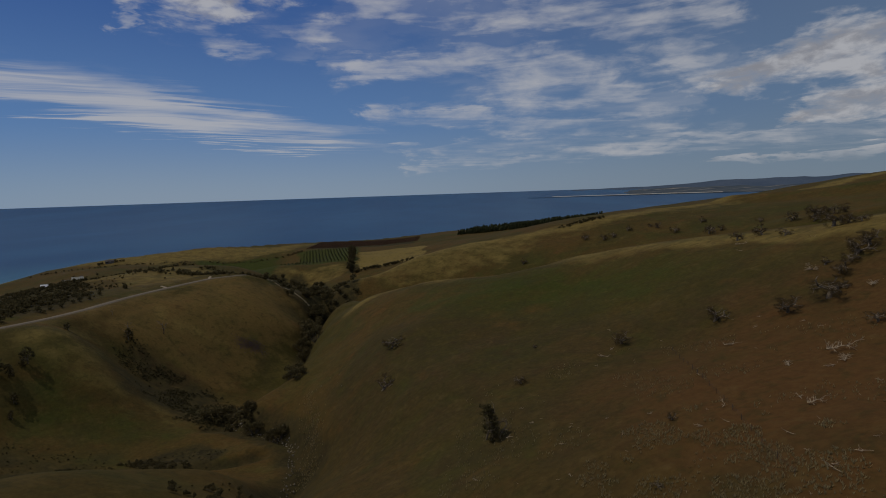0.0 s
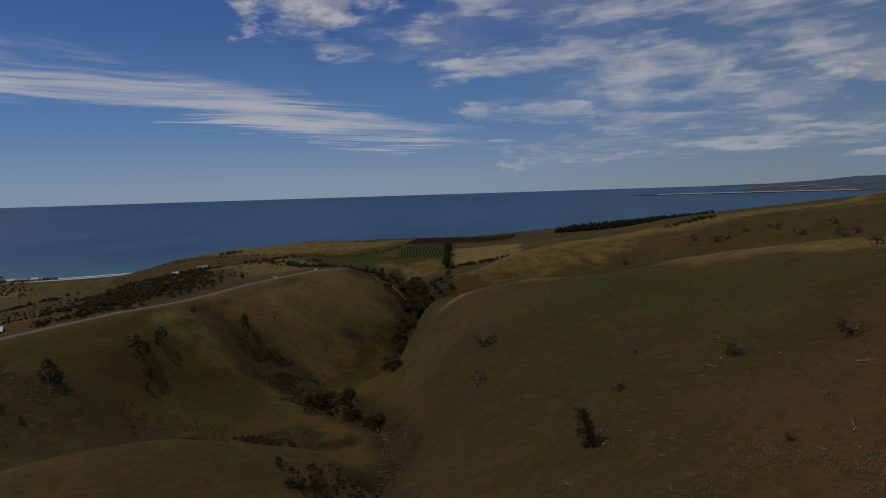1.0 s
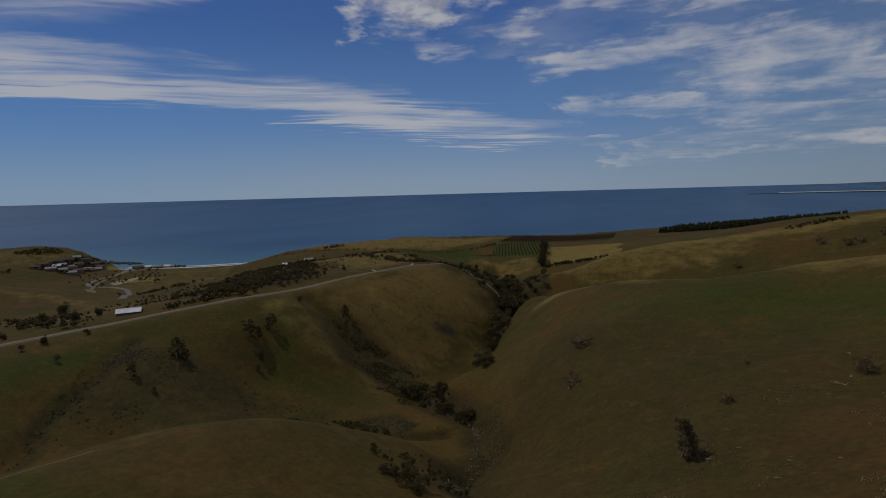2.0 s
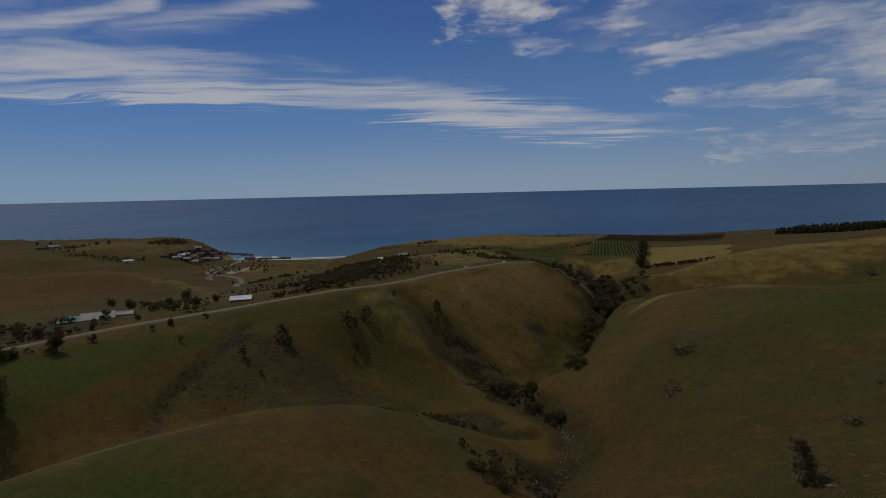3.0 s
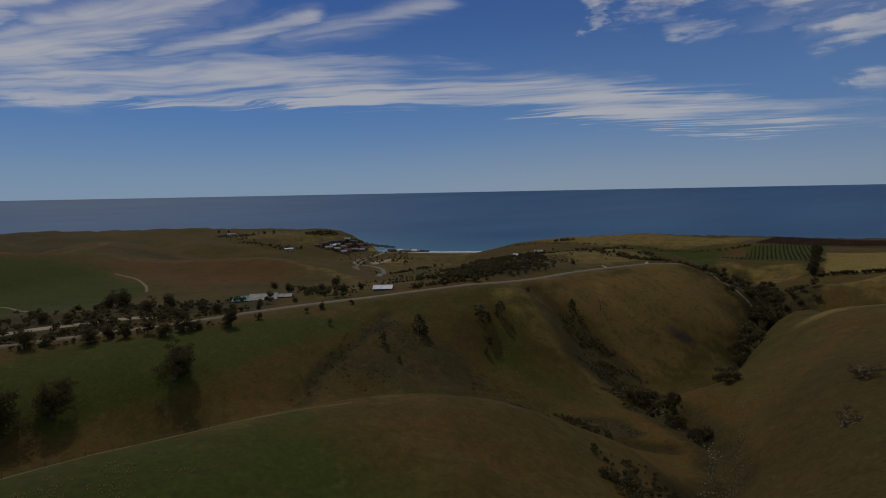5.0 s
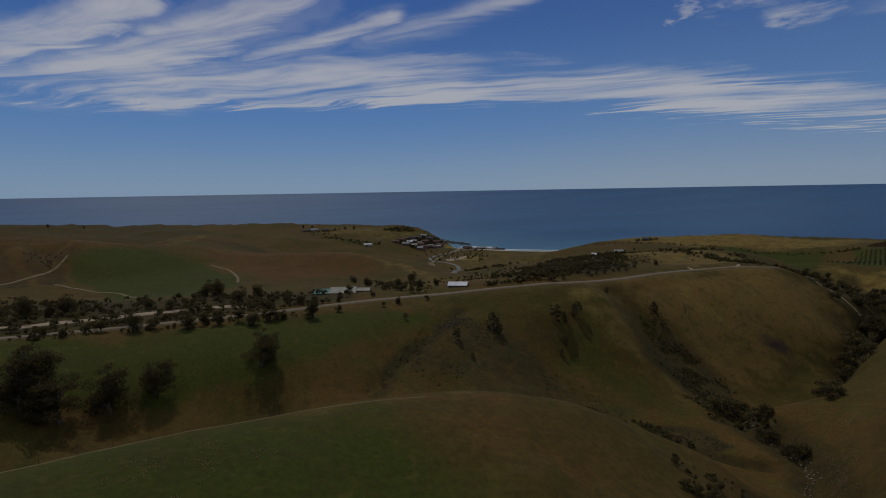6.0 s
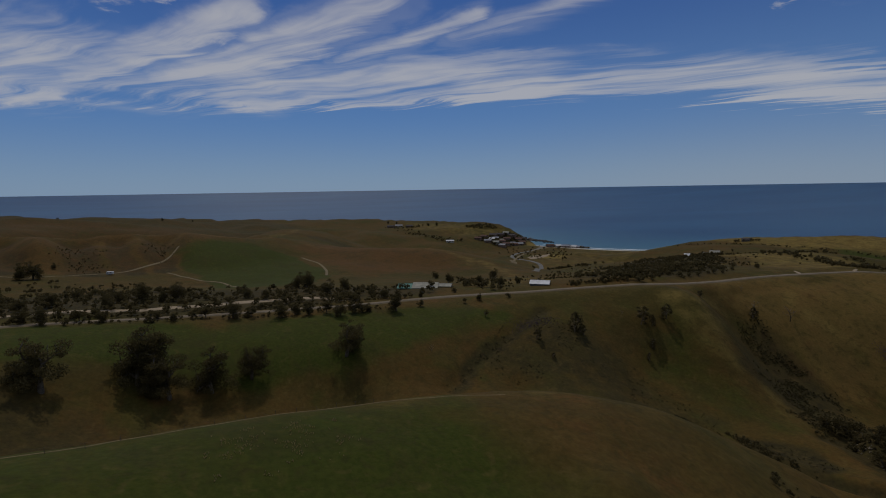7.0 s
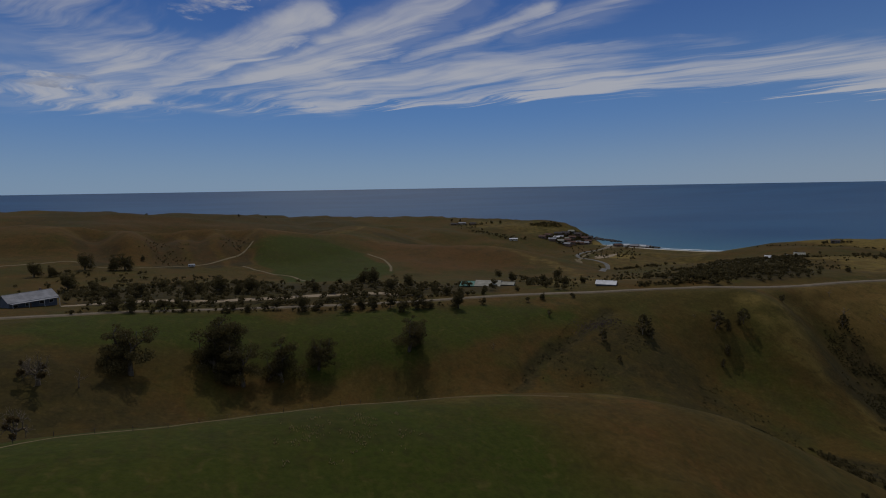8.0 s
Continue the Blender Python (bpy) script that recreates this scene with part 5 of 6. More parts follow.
def thicket(name, spots, low, high, mat, label, category, seed, leaves=46, spread=0.62, cone=False):
    """Many shrubs as one mass: each a stem and a lumpy crown of leaf sprays."""
    rng = random.Random(seed)
    leaves = int(leaves * 1.5)
    verts, faces = [], []
    for x, y in spots:
        z, h = on_ground(x, y), rng.uniform(low, high)
        centres = []
        if cone:
            centres = [(Vector((x, y, z + h * (0.25 + 0.2 * k))), h * (0.2 - 0.035 * k), 1.2) for k in range(4)]
        else:
            for k in range(4):
                az, s = rng.uniform(0, 6.28), h * spread * rng.uniform(0.15, 0.6)
                centres.append((Vector((x + math.cos(az) * s, y + math.sin(az) * s, z + h * rng.uniform(0.3, 0.72))), h * rng.uniform(0.22, 0.34), 0.85))
        v, f = leaf_cloud(rng, centres, leaves / sum(r * r for _, r, _ in centres), h * 1.3 / leaves ** 0.5)
        n = len(verts)
        verts += v
        faces += [tuple(i + n for i in q) for q in f]
    ob = new(name, mesh_of(name, verts, faces, mat))
    return tagged(ob, label, category, kind="stuff")


R = random.Random(77)
thicket("creek_thicket", scatter(FOREST_GROUND, 150, R) + scatter(None, 60, R, [(-88, 360), (-92, 420), (-115, 480)], 7), 3.0, 7.0, SHRUB_LEAF, "dense dark thicket filling the creek", "thicket", 1, 110)
thicket("hollow_bushes", scatter(None, 34, R, [(-146, 240), (-138, 236), (-128, 228), (-116, 220), (-104, 210)], 3.0), 0.4, 1.1, TUSSOCK, "dark bushes down the fold of the hollow", "bushes", 61, 60)
thicket("foot_scrub", scatter([(-104, 158), (-97, 163), (-82, 158), (-72, 150), (-84, 150)], 260, R), 0.3, 1.1, SHRUB_LEAF, "low dark scrub under the eroded bank", "scrub", 62, 26)
thicket("roadside_canopy", scatter(None, 40, R, [(-224, -55), (-236, -10), (-237, 30), (-232, 70), (-228, 95)], 4.5), 2.5, 4.2, LEAF, "low dense gum canopy behind the road", "trees", 45, 70, 0.8)
thicket("creek_thicket", scatter(None, 34, R, [(-86, 215), (-79, 245), (-77, 268), (-81, 300), (-83, 340)], 2.2), 1.5, 4.2, SHRUB_LEAF, "dark shrubs along the creek bed", "thicket", 2, 90)
thicket("hollow_scrub", patchy(scatter(HOLLOW_SCRUB, 3000, R), 9, 5, 0.02), 0.2, 0.7, TUSSOCK, "dark low scrub in the hollow of the slope", "scrub", 3, 16, 1.1)
thicket("hollow_bushes", scatter(None, 44, R, [(-97, 204), (-88, 196), (-79, 190), (-70, 187)], 2.8), 1.2, 3.4, SHRUB_LEAF, "dense dark bushes at the foot of the hollow", "bushes", 43, 70)
thicket("gully_scrub", scatter(None, 90, R, RILL_A, 1.0) + patchy(scatter(SCAR_SCRUB, 1500, R), 9, 6, 0.08) + scatter(FOOT_SCRUB, 260, R), 0.15, 0.5, TUSSOCK, "low grey-brown scrub on the gully side", "scrub", 4, 12, 1.3)
thicket("hollow_scrub", patchy(scatter(HOLLOW_DARK, 1500, R), 9, 15, -0.02), 0.3, 0.9, TUSSOCK, "dark bushes down the fold of the slope", "scrub", 42, 44)
thicket("near_gully_scrub", scatter([(-30, 92), (-46, 84), (-58, 100), (-48, 120), (-40, 118)], 70, R), 0.5, 1.9, SHRUB_LEAF, "dark shrubs in the head of the creek", "scrub", 5, 90)
thicket("plateau_scrub", scatter(SCRUB_GROUND, 620, R), 1.2, 3.2, SHRUB_LEAF, "grey-green coastal scrub on the plateau", "scrub", 6, 34)
thicket("plateau_scrub", scatter(None, 150, R, [(-190, 200), (-205, 235), (-215, 275)], 6), 2.0, 4.5, SHRUB_LEAF, "dark taller scrub behind the road", "scrub", 7, 50)
thicket("roadside_shrubs", scatter(BELT_GROUND, 520, R), 0.8, 3.8, SHRUB_LEAF, "dark shrubs and saplings behind the road", "shrubs", 8, 60)
thicket("roadside_shrubs", scatter(None, 110, R, [(-214, -55), (-229, -20), (-231, 30), (-226, 70), (-222, 100)], 2.0), 0.8, 2.6, SHRUB_LEAF, "dark shrubs beside the road", "shrubs", 9, 60)
thicket("farm_shrubs", scatter(None, 60, R, [(-212, 145), (-240, 150), (-262, 160), (-300, 175)], 8), 1.5, 4.0, SHRUB_LEAF, "shrubs round the farm sheds", "shrubs", 10, 50)
thicket("pine_plantation", scatter([(20, 800), (60, 860), (190, 810), (225, 730), (140, 735)], 800, R), 5.0, 9.0, PINE_LEAF, "dark pine plantation on the far plateau", "plantation", 11, 40, cone=True)
thicket("hedge", scatter(None, 60, R, [(96, 434), (110, 437), (124, 442), (133, 440)], 2.5), 1.2, 3.0, SHRUB_LEAF, "dark shrubs along the hill crest", "hedge", 44, 40)
thicket("hedge", scatter(None, 60, R, [(-95, 540), (-66, 548), (-36, 552)], 2.0), 2.5, 4.5, SHRUB_LEAF, "dark hedge at the edge of the straw field", "hedge", 12, 50)
thicket("hedge", scatter(None, 130, R, [(-480, 600), (-420, 640), (-330, 675), (-230, 712), (-195, 730)], 2.0), 1.2, 2.6, SHRUB_LEAF, "thin dark hedge along the coastal paddock", "hedge", 13, 30)
thicket("hedge", scatter(None, 120, R, [(-140, 380), (-190, 430), (-250, 470), (-330, 520), (-400, 560)], 6.0), 1.5, 3.5, SHRUB_LEAF, "straggling hedge across the plateau", "hedge", 14, 34)
thicket("town_garden_trees", scatter(TOWN_GROUND, 420, R) + scatter(None, 60, R, [(-672, 556), (-626, 603), (-580, 645)], 7), 2.0, 5.5, SHRUB_LEAF, "dark garden trees among the houses", "trees", 15, 34)
thicket("headland_scrub", scatter([(-826, 480), (-815, 535), (-790, 530), (-800, 490)], 90, R), 2.0, 5.0, SHRUB_LEAF, "dark scrub on top of the headland", "scrub", 16, 34)
thicket("hill_scrub", scatter(None, 90, R, [(-900, 380), (-820, 385), (-760, 395), (-730, 410)], 6) + scatter(None, 40, R, [(-925, 375), (-905, 400), (-890, 420)], 10) + scatter(None, 36, R, [(-640, 215), (-610, 270), (-560, 318)], 12), 1.5, 4.0, SHRUB_LEAF, "lines of scrub on the far hills", "scrub", 17, 34)


thicket("plateau_scrub", patchy(scatter([(-184, 240), (-178, 285), (-195, 312), (-250, 362), (-300, 385), (-270, 290), (-215, 225)], 1100, R), 22, 9, -0.02), 1.0, 2.8, SHRUB_LEAF, "grey-green coastal scrub behind the road", "scrub", 31, 34)
thicket("hedge", scatter(None, 140, R, [(-150, 352), (-172, 372), (-200, 395), (-250, 420)], 5.0), 1.5, 3.6, SHRUB_LEAF, "dark hedge along the plateau behind the bend", "hedge", 32, 40)
thicket("hedge", scatter(None, 90, R, [(-140, 362), (-128, 374), (-120, 384)], 4.0), 1.5, 3.5, SHRUB_LEAF, "dark shrubs at the end of the road", "hedge", 33, 40)
thicket("pasture_shrubs", scatter([(-290, -120), (-420, -110), (-410, -20), (-330, 10), (-290, -20)], 150, R), 1.0, 3.4, SHRUB_LEAF, "dark shrubs scattered over the low pasture", "shrubs", 34, 44)
thicket("far_gully_bushes", scatter(None, 110, R, [(-545, -62), (-500, -57), (-480, -54)], 9) + scatter(None, 60, R, [(-555, 0), (-520, 2)], 9), 0.6, 1.5, SHRUB_LEAF, "dark bushes in the far hill gullies", "bushes", 38, 34)
thicket("river_flat_scrub", scatter(None, 90, R, [(-560, 445), (-600, 480), (-640, 520)], 22), 1.5, 4.0, SHRUB_LEAF, "dark trees beside the river", "scrub", 36, 34)
thicket("river_flat_scrub", scatter(None, 160, R, [(-360, 330), (-430, 370), (-470, 420), (-420, 460), (-350, 440)], 14), 1.5, 4.0, SHRUB_LEAF, "dark scrub along the river flat", "scrub", 35, 34)


thicket("plateau_shrubs", patchy(scatter([(-200, 140), (-185, 215), (-180, 300), (-170, 400), (-260, 480), (-380, 470), (-370, 330), (-300, 200), (-250, 135)], 900, R), 30, 17, 0.02), 0.6, 2.2, SHRUB_LEAF, "grey-green shrubs scattered over the plateau", "shrubs", 63, 26)
thicket("hedge", scatter(None, 70, R, [(-200, 176), (-197, 184), (-194, 192), (-190, 200)], 1.4), 0.8, 2.0, SHRUB_LEAF, "row of low shrubs beside the white shed", "hedge", 64, 34)
thicket("garden_shrubs", scatter(None, 26, R, [(-432, 655), (-420, 668), (-408, 674)], 2.5), 1.5, 3.5, SHRUB_LEAF, "dark shrubs round the lone coast house", "shrubs", 40, 34)
thicket("garden_shrubs", scatter(None, 60, R, [(-310, 388), (-290, 384), (-268, 372), (-255, 372)], 4), 1.5, 3.4, SHRUB_LEAF, "dark garden shrubs round the plateau houses", "shrubs", 37, 40)


thicket("roadside_shrubs", scatter(None, 90, R, [(-218, -30), (-219, 0), (-219, 30), (-212, 60), (-206, 80)], 1.6), 0.6, 1.8, SHRUB_LEAF, "low dark shrubs under the roadside trees", "shrubs", 39, 40)


def grove():
    spots = []
    ux, uy = Vector((0.97, 0.24, 0)), Vector((-0.24, 0.97, 0))
    ring = [(-190, 603), (-190, 728), (-124, 750), (-104, 613)]
    for i in range(-40, 40):
        for k in range(-40, 60):
            p = Vector((-150, 670, 0)) + ux * i * 4.0 + uy * k * 4.8
            if inside(np.array([p.x]), np.array([p.y]), ring)[0]:
                spots.append((p.x + R.uniform(-0.5, 0.5), p.y + R.uniform(-0.5, 0.5)))
    thicket("olive_grove", spots, 1.4, 2.1, OLIVE_LEAF, "rows of small round olive trees in a green field", "grove", 18, 40)
    rows = []
    for i in range(22):
        for k in range(60):
            rows.append((-194 + k * 2.6, 748 + i * 4.6 + k * 0.5 + R.uniform(-0.4, 0.4)))
    thicket("vineyard", rows, 1.2, 1.7, VINE_LEAF, "red-brown vineyard rows on the coastal plateau", "vineyard", 19, 8)


grove()
WINDBREAK = Kind(*[gum_tree(s, 0.26, 1300, 0.1, 16, "tall dark windbreak tree between the fields") for s in (41, 43)])
for i in range(13):
    WINDBREAK.set(-98 - i * 1.7 + R.uniform(-1, 1), 548 + i * 11.5, R.uniform(10, 14), group="windbreak trees")


def stones(name, line, count, wide, low, high, label, seed):
    rng = random.Random(seed)
    verts, faces = [], []
    for x, y in scatter(None, count, rng, line, wide):
        s, z = rng.uniform(low, high), on_ground(x, y)
        bm = bmesh.new()
        bmesh.ops.create_icosphere(bm, subdivisions=1, radius=1)
        n = len(verts)
        turn = Euler((rng.uniform(0, 6), rng.uniform(0, 6), rng.uniform(0, 6))).to_matrix()
        for v in bm.verts:
            q = turn @ Vector((v.co.x * s, v.co.y * s * 0.75, v.co.z * s * 0.55)) * rng.uniform(0.8, 1.15)
            verts.append((x + q.x, y + q.y, z + s * 0.15 + q.z))
        faces += [tuple(v.index + n for v in f.verts) for f in bm.faces]
        bm.free()
    tagged(new(name, mesh_of(name, verts, faces, STONE)), label, "stones", kind="stuff")


stones("creek_stones", [(-38, 100), (-42, 118), (-46, 146), (-52, 166), (-66, 180), (-84, 192)], 240, 0.8, 0.12, 0.5, "pale tumbled stones along the dry creek bed", 5)
stones("hillside_stones", [(-44, 150), (-42, 170), (-46, 190)], 24, 3.0, 0.1, 0.3, "scattered pale stones on the creek bank", 6)


def tufts(name, spots, low, high, mat, label, seed):
    rng = random.Random(seed)
    verts, faces = [], []
    for x, y in spots:
        z = on_ground(x, y) - 0.03
        for _ in range(6):
            a, h = rng.uniform(0, 6.28), rng.uniform(low, high)
            dx, dy, w = math.cos(a), math.sin(a), 0.035 + h * 0.05
            n, lean = len(verts), rng.uniform(0.2, 0.7) * h
            verts += [(x - dy * w, y + dx * w, z), (x + dy * w, y - dx * w, z), (x + dx * lean, y + dy * lean, z + h)]
            faces.append((n, n + 1, n + 2))
    tagged(new(name, mesh_of(name, verts, faces, mat)), label, "grass", kind="stuff")


near_slope = [(-6, 62), (4, 120), (40, 125), (75, 95), (70, 45), (25, 40)]
tufts("grass_tufts", patchy(scatter([(14, 62), (22, 82), (40, 78), (46, 56), (34, 42), (24, 44)], 5200, R), 6, 12, 0.02) + patchy(scatter(near_slope, 4200, R), 9, 13, 0.08), 0.08, 0.5, STRAW_BLADE, "pale dry grass tufts on the hillside", 3)
tufts("grass_tufts", scatter(None, 380, R, [(-51, 188), (-48, 172), (-43, 165), (-43, 156), (-41, 147), (-42, 138)], 1.6), 0.2, 0.8, STRAW_BLADE, "pale rank grass on the creek bank", 4)
tufts("grass_tufts", patchy(scatter(RIDGE_SEED, 900, R), 2, 3, 0.12), 0.1, 0.4, STRAW_BLADE, "pale seed heads in the green ridge pasture", 5)


tufts("purple_weeds", scatter(None, 900, R, [(-111, 278), (-106, 281), (-102, 284)], 2.0), 0.15, 0.5, WEED_BLOOM, "patch of purple flowering weeds on the spur", 7)
tufts("purple_weeds", scatter(None, 500, R, [(-173, 124), (-171, 133), (-169, 141)], 2.5), 0.15, 0.45, WEED_BLOOM, "faint patch of purple weeds on the slope", 8)


# ---- buildings ----
def box_mesh(name, x0, x1, y0, y1, z0, z1, mat, bevel=0.04):
    bm = bmesh.new()
    bmesh.ops.create_cube(bm, size=1)
    for v in bm.verts:
        v.co = ((x0 + x1) / 2 + v.co.x * (x1 - x0), (y0 + y1) / 2 + v.co.y * (y1 - y0), (z0 + z1) / 2 + v.co.z * (z1 - z0))
    if bevel:
        bmesh.ops.bevel(bm, geom=bm.edges[:], offset=bevel, segments=1, affect="EDGES")
    me = bpy.data.meshes.new(name)
    bm.to_mesh(me)
    bm.free()
    me.materials.append(mat)
    return me


def gable_walls(length, depth, wall, rise, mat):
    """Four walls with gable ends, going a metre into the ground."""
    l, d = length / 2, depth / 2
    ring = [(-l, -d), (l, -d), (l, d), (-l, d)]
    verts = [(x, y, -1.5) for x, y in ring] + [(x, y, wall) for x, y in ring] + [(-l, 0, wall + rise), (l, 0, wall + rise)]
    return mesh_of("wall", verts, [(0, 1, 5, 4), (1, 2, 6, 9, 5), (2, 3, 7, 6), (3, 0, 4, 8, 7), (4, 5, 9, 8), (6, 7, 8, 9)], mat)


def gable_roof(length, depth, wall, rise, mat, over=0.5, thick=0.18):
    l, d = length / 2 + over, depth / 2 + over
    drop = rise * over / (depth / 2)
    a, b = wall - drop, wall + rise
    verts = []
    for t in (0.02, thick):
        verts += [(-l, -d, a + t), (l, -d, a + t), (-l, 0, b + t), (l, 0, b + t), (-l, d, a + t), (l, d, a + t)]
    faces = [(6, 7, 9, 8), (8, 9, 11, 10), (0, 2, 3, 1), (2, 4, 5, 3), (0, 1, 7, 6), (5, 4, 10, 11), (0, 6, 8, 2), (2, 8, 10, 4), (1, 3, 9, 7), (3, 5, 11, 9)]
    return mesh_of("roof", verts, faces, mat)


def house(name, label, length, depth, wall, rise, wall_mat, roof_mat, windows=2, door=True, chimney=False, category="house", verandah=False):
    """A gabled building with glazed windows, a door and eaves."""
    root = tagged(new(name), label, category)
    child("wall", gable_walls(length, depth, wall, rise, wall_mat), root)
    roof = child("roof", gable_roof(length, depth, wall, rise, roof_mat), root)
    child("ridge_cap", box_mesh("ridge_cap", -length / 2 - 0.5, length / 2 + 0.5, -0.14, 0.14, wall + rise + 0.15, wall + rise + 0.24, roof_mat), roof)
    for side in (-1, 1):
        y = side * depth / 2
        for i in range(windows):
            x = -length / 2 + length * (i + 0.5 + (0.18 if i == windows // 2 and door else 0)) / windows
            w = child("window", box_mesh("window", x - 0.75, x + 0.75, y - 0.05, y + 0.05, 0.95, 2.1, FRAME), root)
            child("pane", box_mesh("pane", x - 0.66, x + 0.66, y - 0.07, y + 0.07, 1.04, 2.01, GLASS, 0.0), w)
    if door:
        x = -length / 2 + length * 0.42
        child("door", box_mesh("door", x - 0.45, x + 0.45, -depth / 2 - 0.06, -depth / 2 + 0.02, 0.0, 2.05, BRICK_WALL), root)
    if chimney:
        child("chimney", box_mesh("chimney", length * 0.28, length * 0.28 + 0.7, 0.4, 1.1, wall, wall + rise + 0.9, BRICK_WALL), root)
    if verandah:
        child("verandah_roof", box_mesh("verandah_roof", -length / 2, length / 2, -depth / 2 - 2.6, -depth / 2 - 0.06, wall - 0.35, wall - 0.22, roof_mat), root)
        for i in range(4):
            x = -length / 2 + 0.2 + (length - 0.4) * i / 3
            child("verandah_post", box_mesh("verandah_post", x - 0.06, x + 0.06, -depth / 2 - 2.55, -depth / 2 - 2.43, -1.0, wall - 0.35, FRAME, 0.01), root)
    return root


def facing(ob, x, y, turn):
    ob.matrix_basis = stand(x, y, turn)
    return ob


# farm sheds and houses on the plateau
facing(house("farm_shed", "long dark shed with a bright white roof beside the road", 9, 8, 0.9, 1.1, SHED_WALL, WHITE_ROOF, 0, False, category="shed"), -212, 168, 46)
facing(house("farm_shed", "wide low shed with a pale cream roof among trees", 12.5, 16, 1.0, 1.5, SHED_WALL, PALE_ROOF, 0, False, category="shed"), -251, 123, 58)
facing(house("farm_shed", "small lean shed with a pale roof beside a larger one", 6, 7, 0.9, 0.8, SHED_WALL, PALE_ROOF, 0, False, category="shed"), -244, 131, 52)
facing(house("shade_house", "low shade house covered in teal cloth", 7.5, 14, 1.0, 1.2, SHED_WALL, TEAL_ROOF, 0, False, category="shed"), -256, 114, 58)
facing(house("farmhouse", "long farmhouse with a grey metal roof and blue-grey walls", 15, 9, 3.0, 2.2, BLUE_WALL, GREY_ROOF, 4, True, True, verandah=True), -237, -73, 128)
facing(house("farmhouse", "pale-roofed house among the plateau scrub", 6, 5, 2.2, 1.3, CREAM_WALL, WHITE_ROOF, 2), -300, 396, 40)
facing(house("farmhouse", "pale-roofed house among the plateau scrub", 4.5, 4.5, 2.2, 1.2, BRICK_WALL, PALE_ROOF, 1), -283, 394, 60)
facing(house("farmhouse", "grey-roofed house among the plateau scrub", 6.5, 5, 2.2, 1.3, BRICK_WALL, PALE_ROOF, 2, chimney=True), -266, 382, 35)
facing(house("coast_house", "low dark house alone on the coastal plateau", 9, 6, 2.4, 1.2, SHED_WALL, DARK_ROOF, 3), -420, 664, 30)
facing(house("hill_house", "house with a grey roof on the hilltop", 13, 8, 2.8, 1.5, CREAM_WALL, GREY_ROOF, 3), -925, 399, 60)
facing(house("hill_house", "brick house with a dark roof on the hilltop", 12, 8, 2.8, 1.5, BRICK_WALL, DARK_ROOF, 3), -918, 380, 40)
facing(house("hill_house", "brick house with a dark roof on the hilltop", 11, 8, 2.8, 1.5, BRICK_WALL, DARK_ROOF, 3), -906, 412, 75)
facing(house("hill_shed", "long white-roofed shed on the far hill", 12, 6, 2.4, 1.2, CREAM_WALL, WHITE_ROOF, 3, category="shed"), -732, 402, 70)

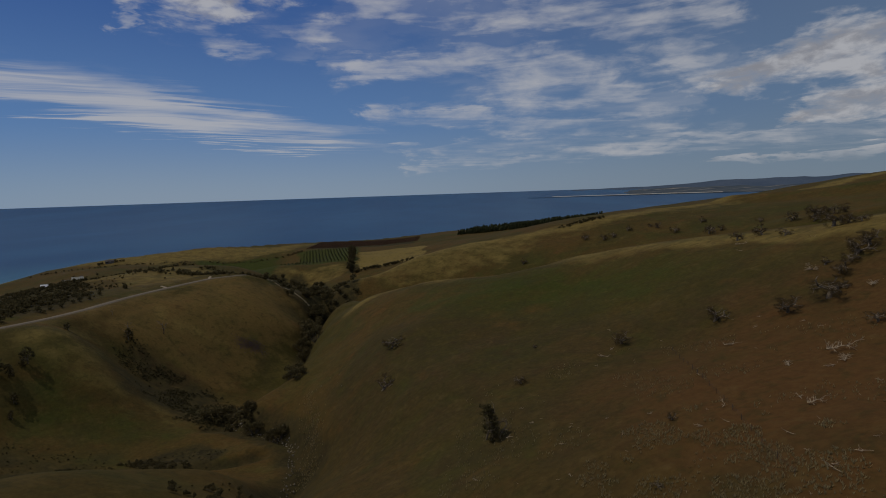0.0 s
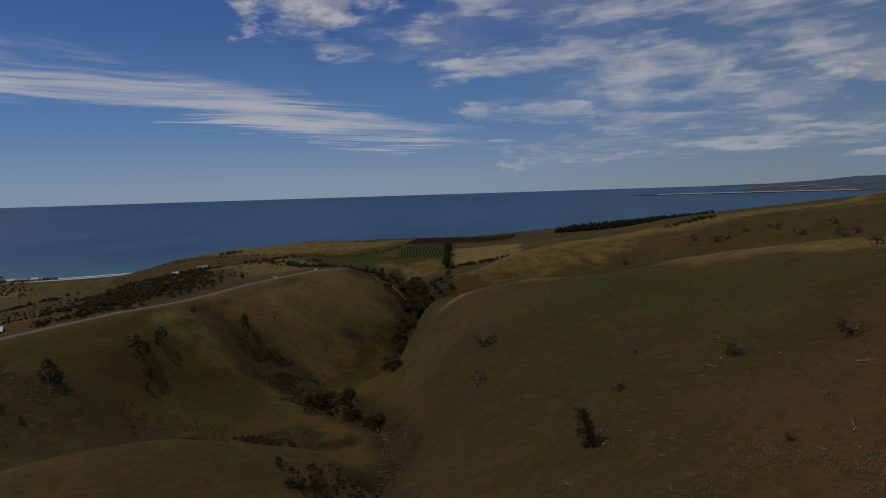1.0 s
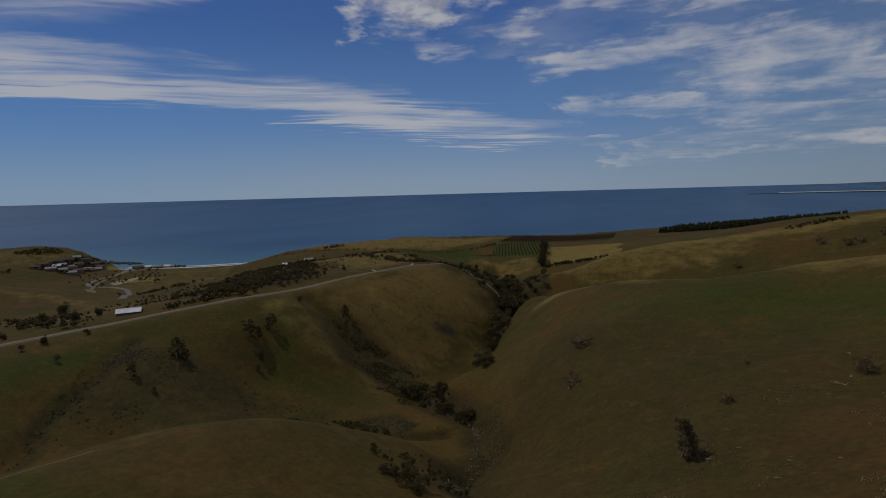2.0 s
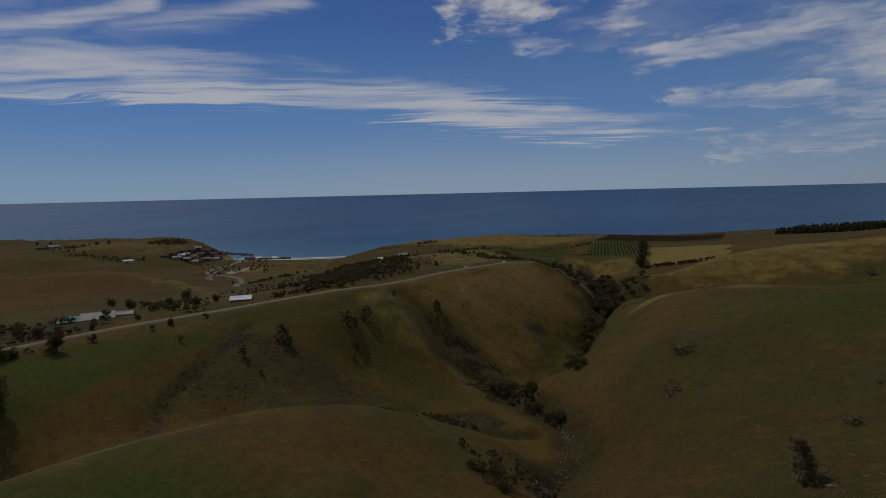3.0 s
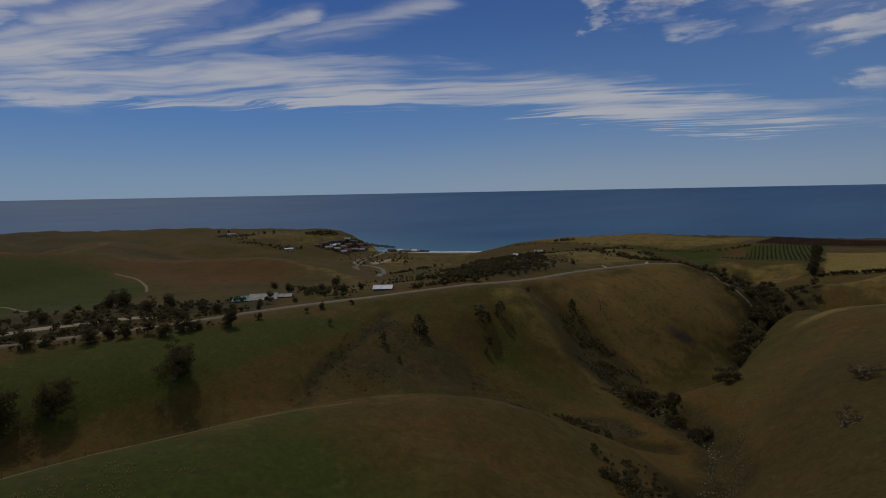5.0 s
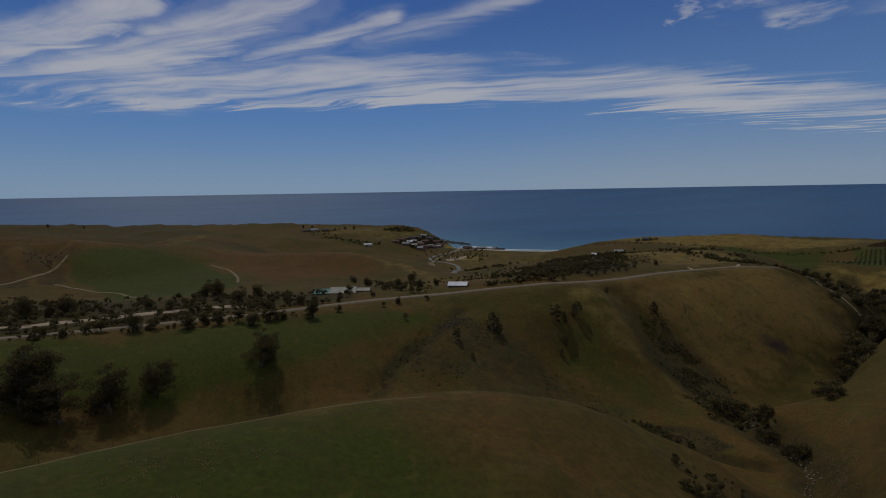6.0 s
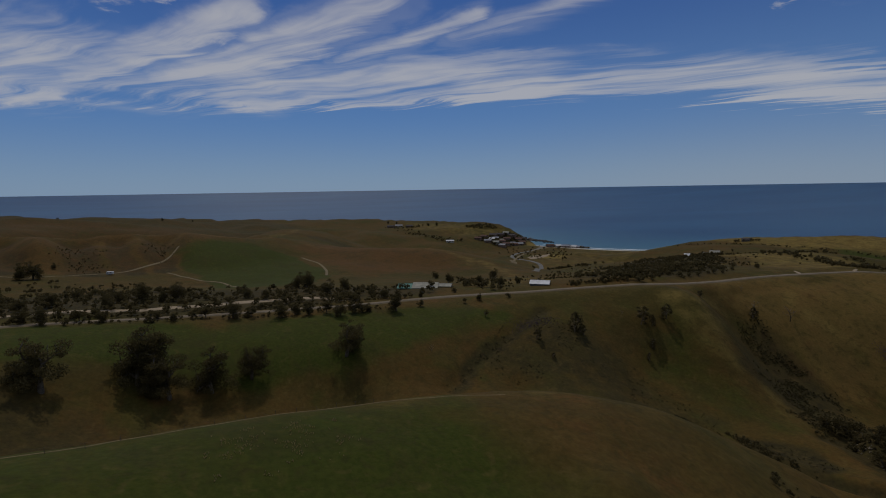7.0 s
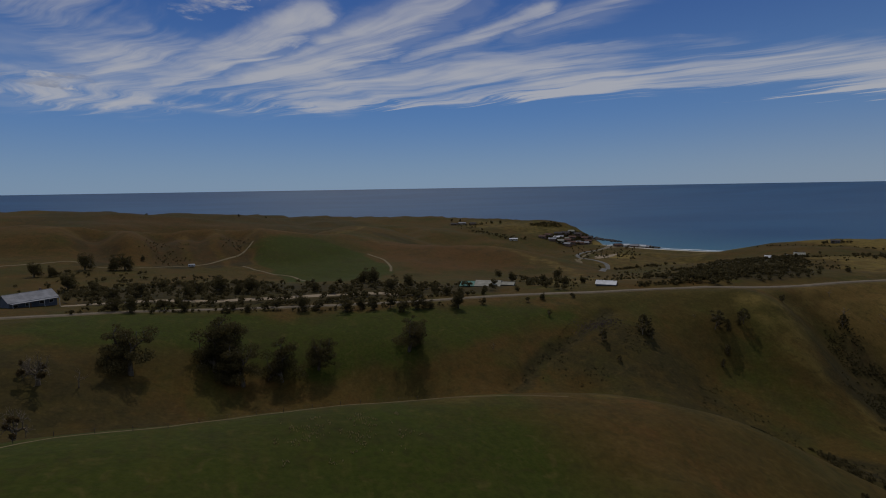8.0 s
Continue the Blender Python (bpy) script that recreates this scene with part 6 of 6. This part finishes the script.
def rocky_point():
    """A low spit of tilted dark rock slabs running out from the headland into the sea."""
    rng = random.Random(71)
    verts, faces = [], []
    line = [(-822, 588), (-800, 596), (-778, 602), (-752, 603), (-727, 602)]
    for x, y in scatter(None, 150, rng, line, 3.5):
        far = smooth(np.array((x + 822) / 95.0))
        s = rng.uniform(2.0, 5.5) * (1.2 - 0.7 * float(far))
        turn = Euler((rng.uniform(-0.5, 0.5), rng.uniform(-0.5, 0.5), rng.uniform(0, 6))).to_matrix()
        n = len(verts)
        for dz, k in ((-1.0, 1.15), (0.35, 1.0), (0.75, 0.6)):
            for i in range(6):
                a, r = 6.28 * i / 6, s * k * rng.uniform(0.75, 1.15)
                q = turn @ Vector((math.cos(a) * r, math.sin(a) * r * 0.6, dz * s * 0.55))
                verts.append((x + q.x, y + q.y, max(0.2, on_ground(x, y) * 0.4) + q.z))
        for k in range(2):
            for i in range(6):
                j = (i + 1) % 6
                faces.append((n + k * 6 + i, n + k * 6 + j, n + k * 6 + 6 + j, n + k * 6 + 6 + i))
        faces.append(tuple(n + 12 + i for i in range(6)))
    tagged(new("rocky_point", mesh_of("rocky_point", verts, faces, SEA_ROCK)), "dark jagged rocks running from the headland into the sea", "rocks", kind="stuff")


rocky_point()

# the settlement by the river mouth
town = []
kinds = [(CREAM_WALL, WHITE_ROOF, "white-roofed"), (BRICK_WALL, GREY_ROOF, "grey-roofed"), (BRICK_WALL, DARK_ROOF, "dark-roofed"), (CREAM_WALL, PALE_ROOF, "pale-roofed"), (BRICK_WALL, RED_ROOF, "rust-roofed")]
for i, (wm, rm, word) in enumerate(kinds):
    town.append(house("town_house", word + " house in the seaside settlement", 9.5 + i % 3 * 1.8, 8, 3.0, 1.7, wm, rm, 3, True, i % 2 == 1))
TR = random.Random(5)
spots = []
for x, y in scatter(TOWN_GROUND, 400, TR):
    if all(math.hypot(x - a, y - b) > 12 for a, b in spots) and len(spots) < 36:
        spots.append((x, y))
for i in range(13):
    t = i / 12
    spots.append((-668 + 82 * t + TR.uniform(-2, 2), 553 + 95 * t + TR.uniform(-3, 3)))
for i, (x, y) in enumerate(spots):
    k = i if i < 5 else TR.randrange(5)
    at = stand(x, y, TR.uniform(20, 80))
    if i < 5:
        town[k].matrix_basis = at
        ob = town[k]
    else:
        ob = copy_thing(town[k], at)
    tagged(ob, "", "", "houses of the settlement" if i < 36 else "beach houses")


def caravan():
    root = tagged(new("caravan"), "small white caravan parked on the far farm track", "caravan")
    child("body", box_mesh("body", -2.4, 2.4, -1.1, 1.1, 0.55, 2.6, WHITE_ROOF, 0.3), root)
    for x in (-0.5, 0.5):
        for y in (-1.0, 1.0):
            v, f = tube([Vector((x, y - 0.12, 0.34)), Vector((x, y + 0.12, 0.34))], [0.34, 0.34], 14)
            child("wheel", mesh_of("wheel", v, f, DARK_ROOF), root)
    for x in (-1.3, 0.6):
        child("window", box_mesh("window", x - 0.5, x + 0.5, -1.13, -1.09, 1.4, 2.0, GLASS, 0.0), root)
    root.matrix_basis = stand(-464, -34, 80)


caravan()
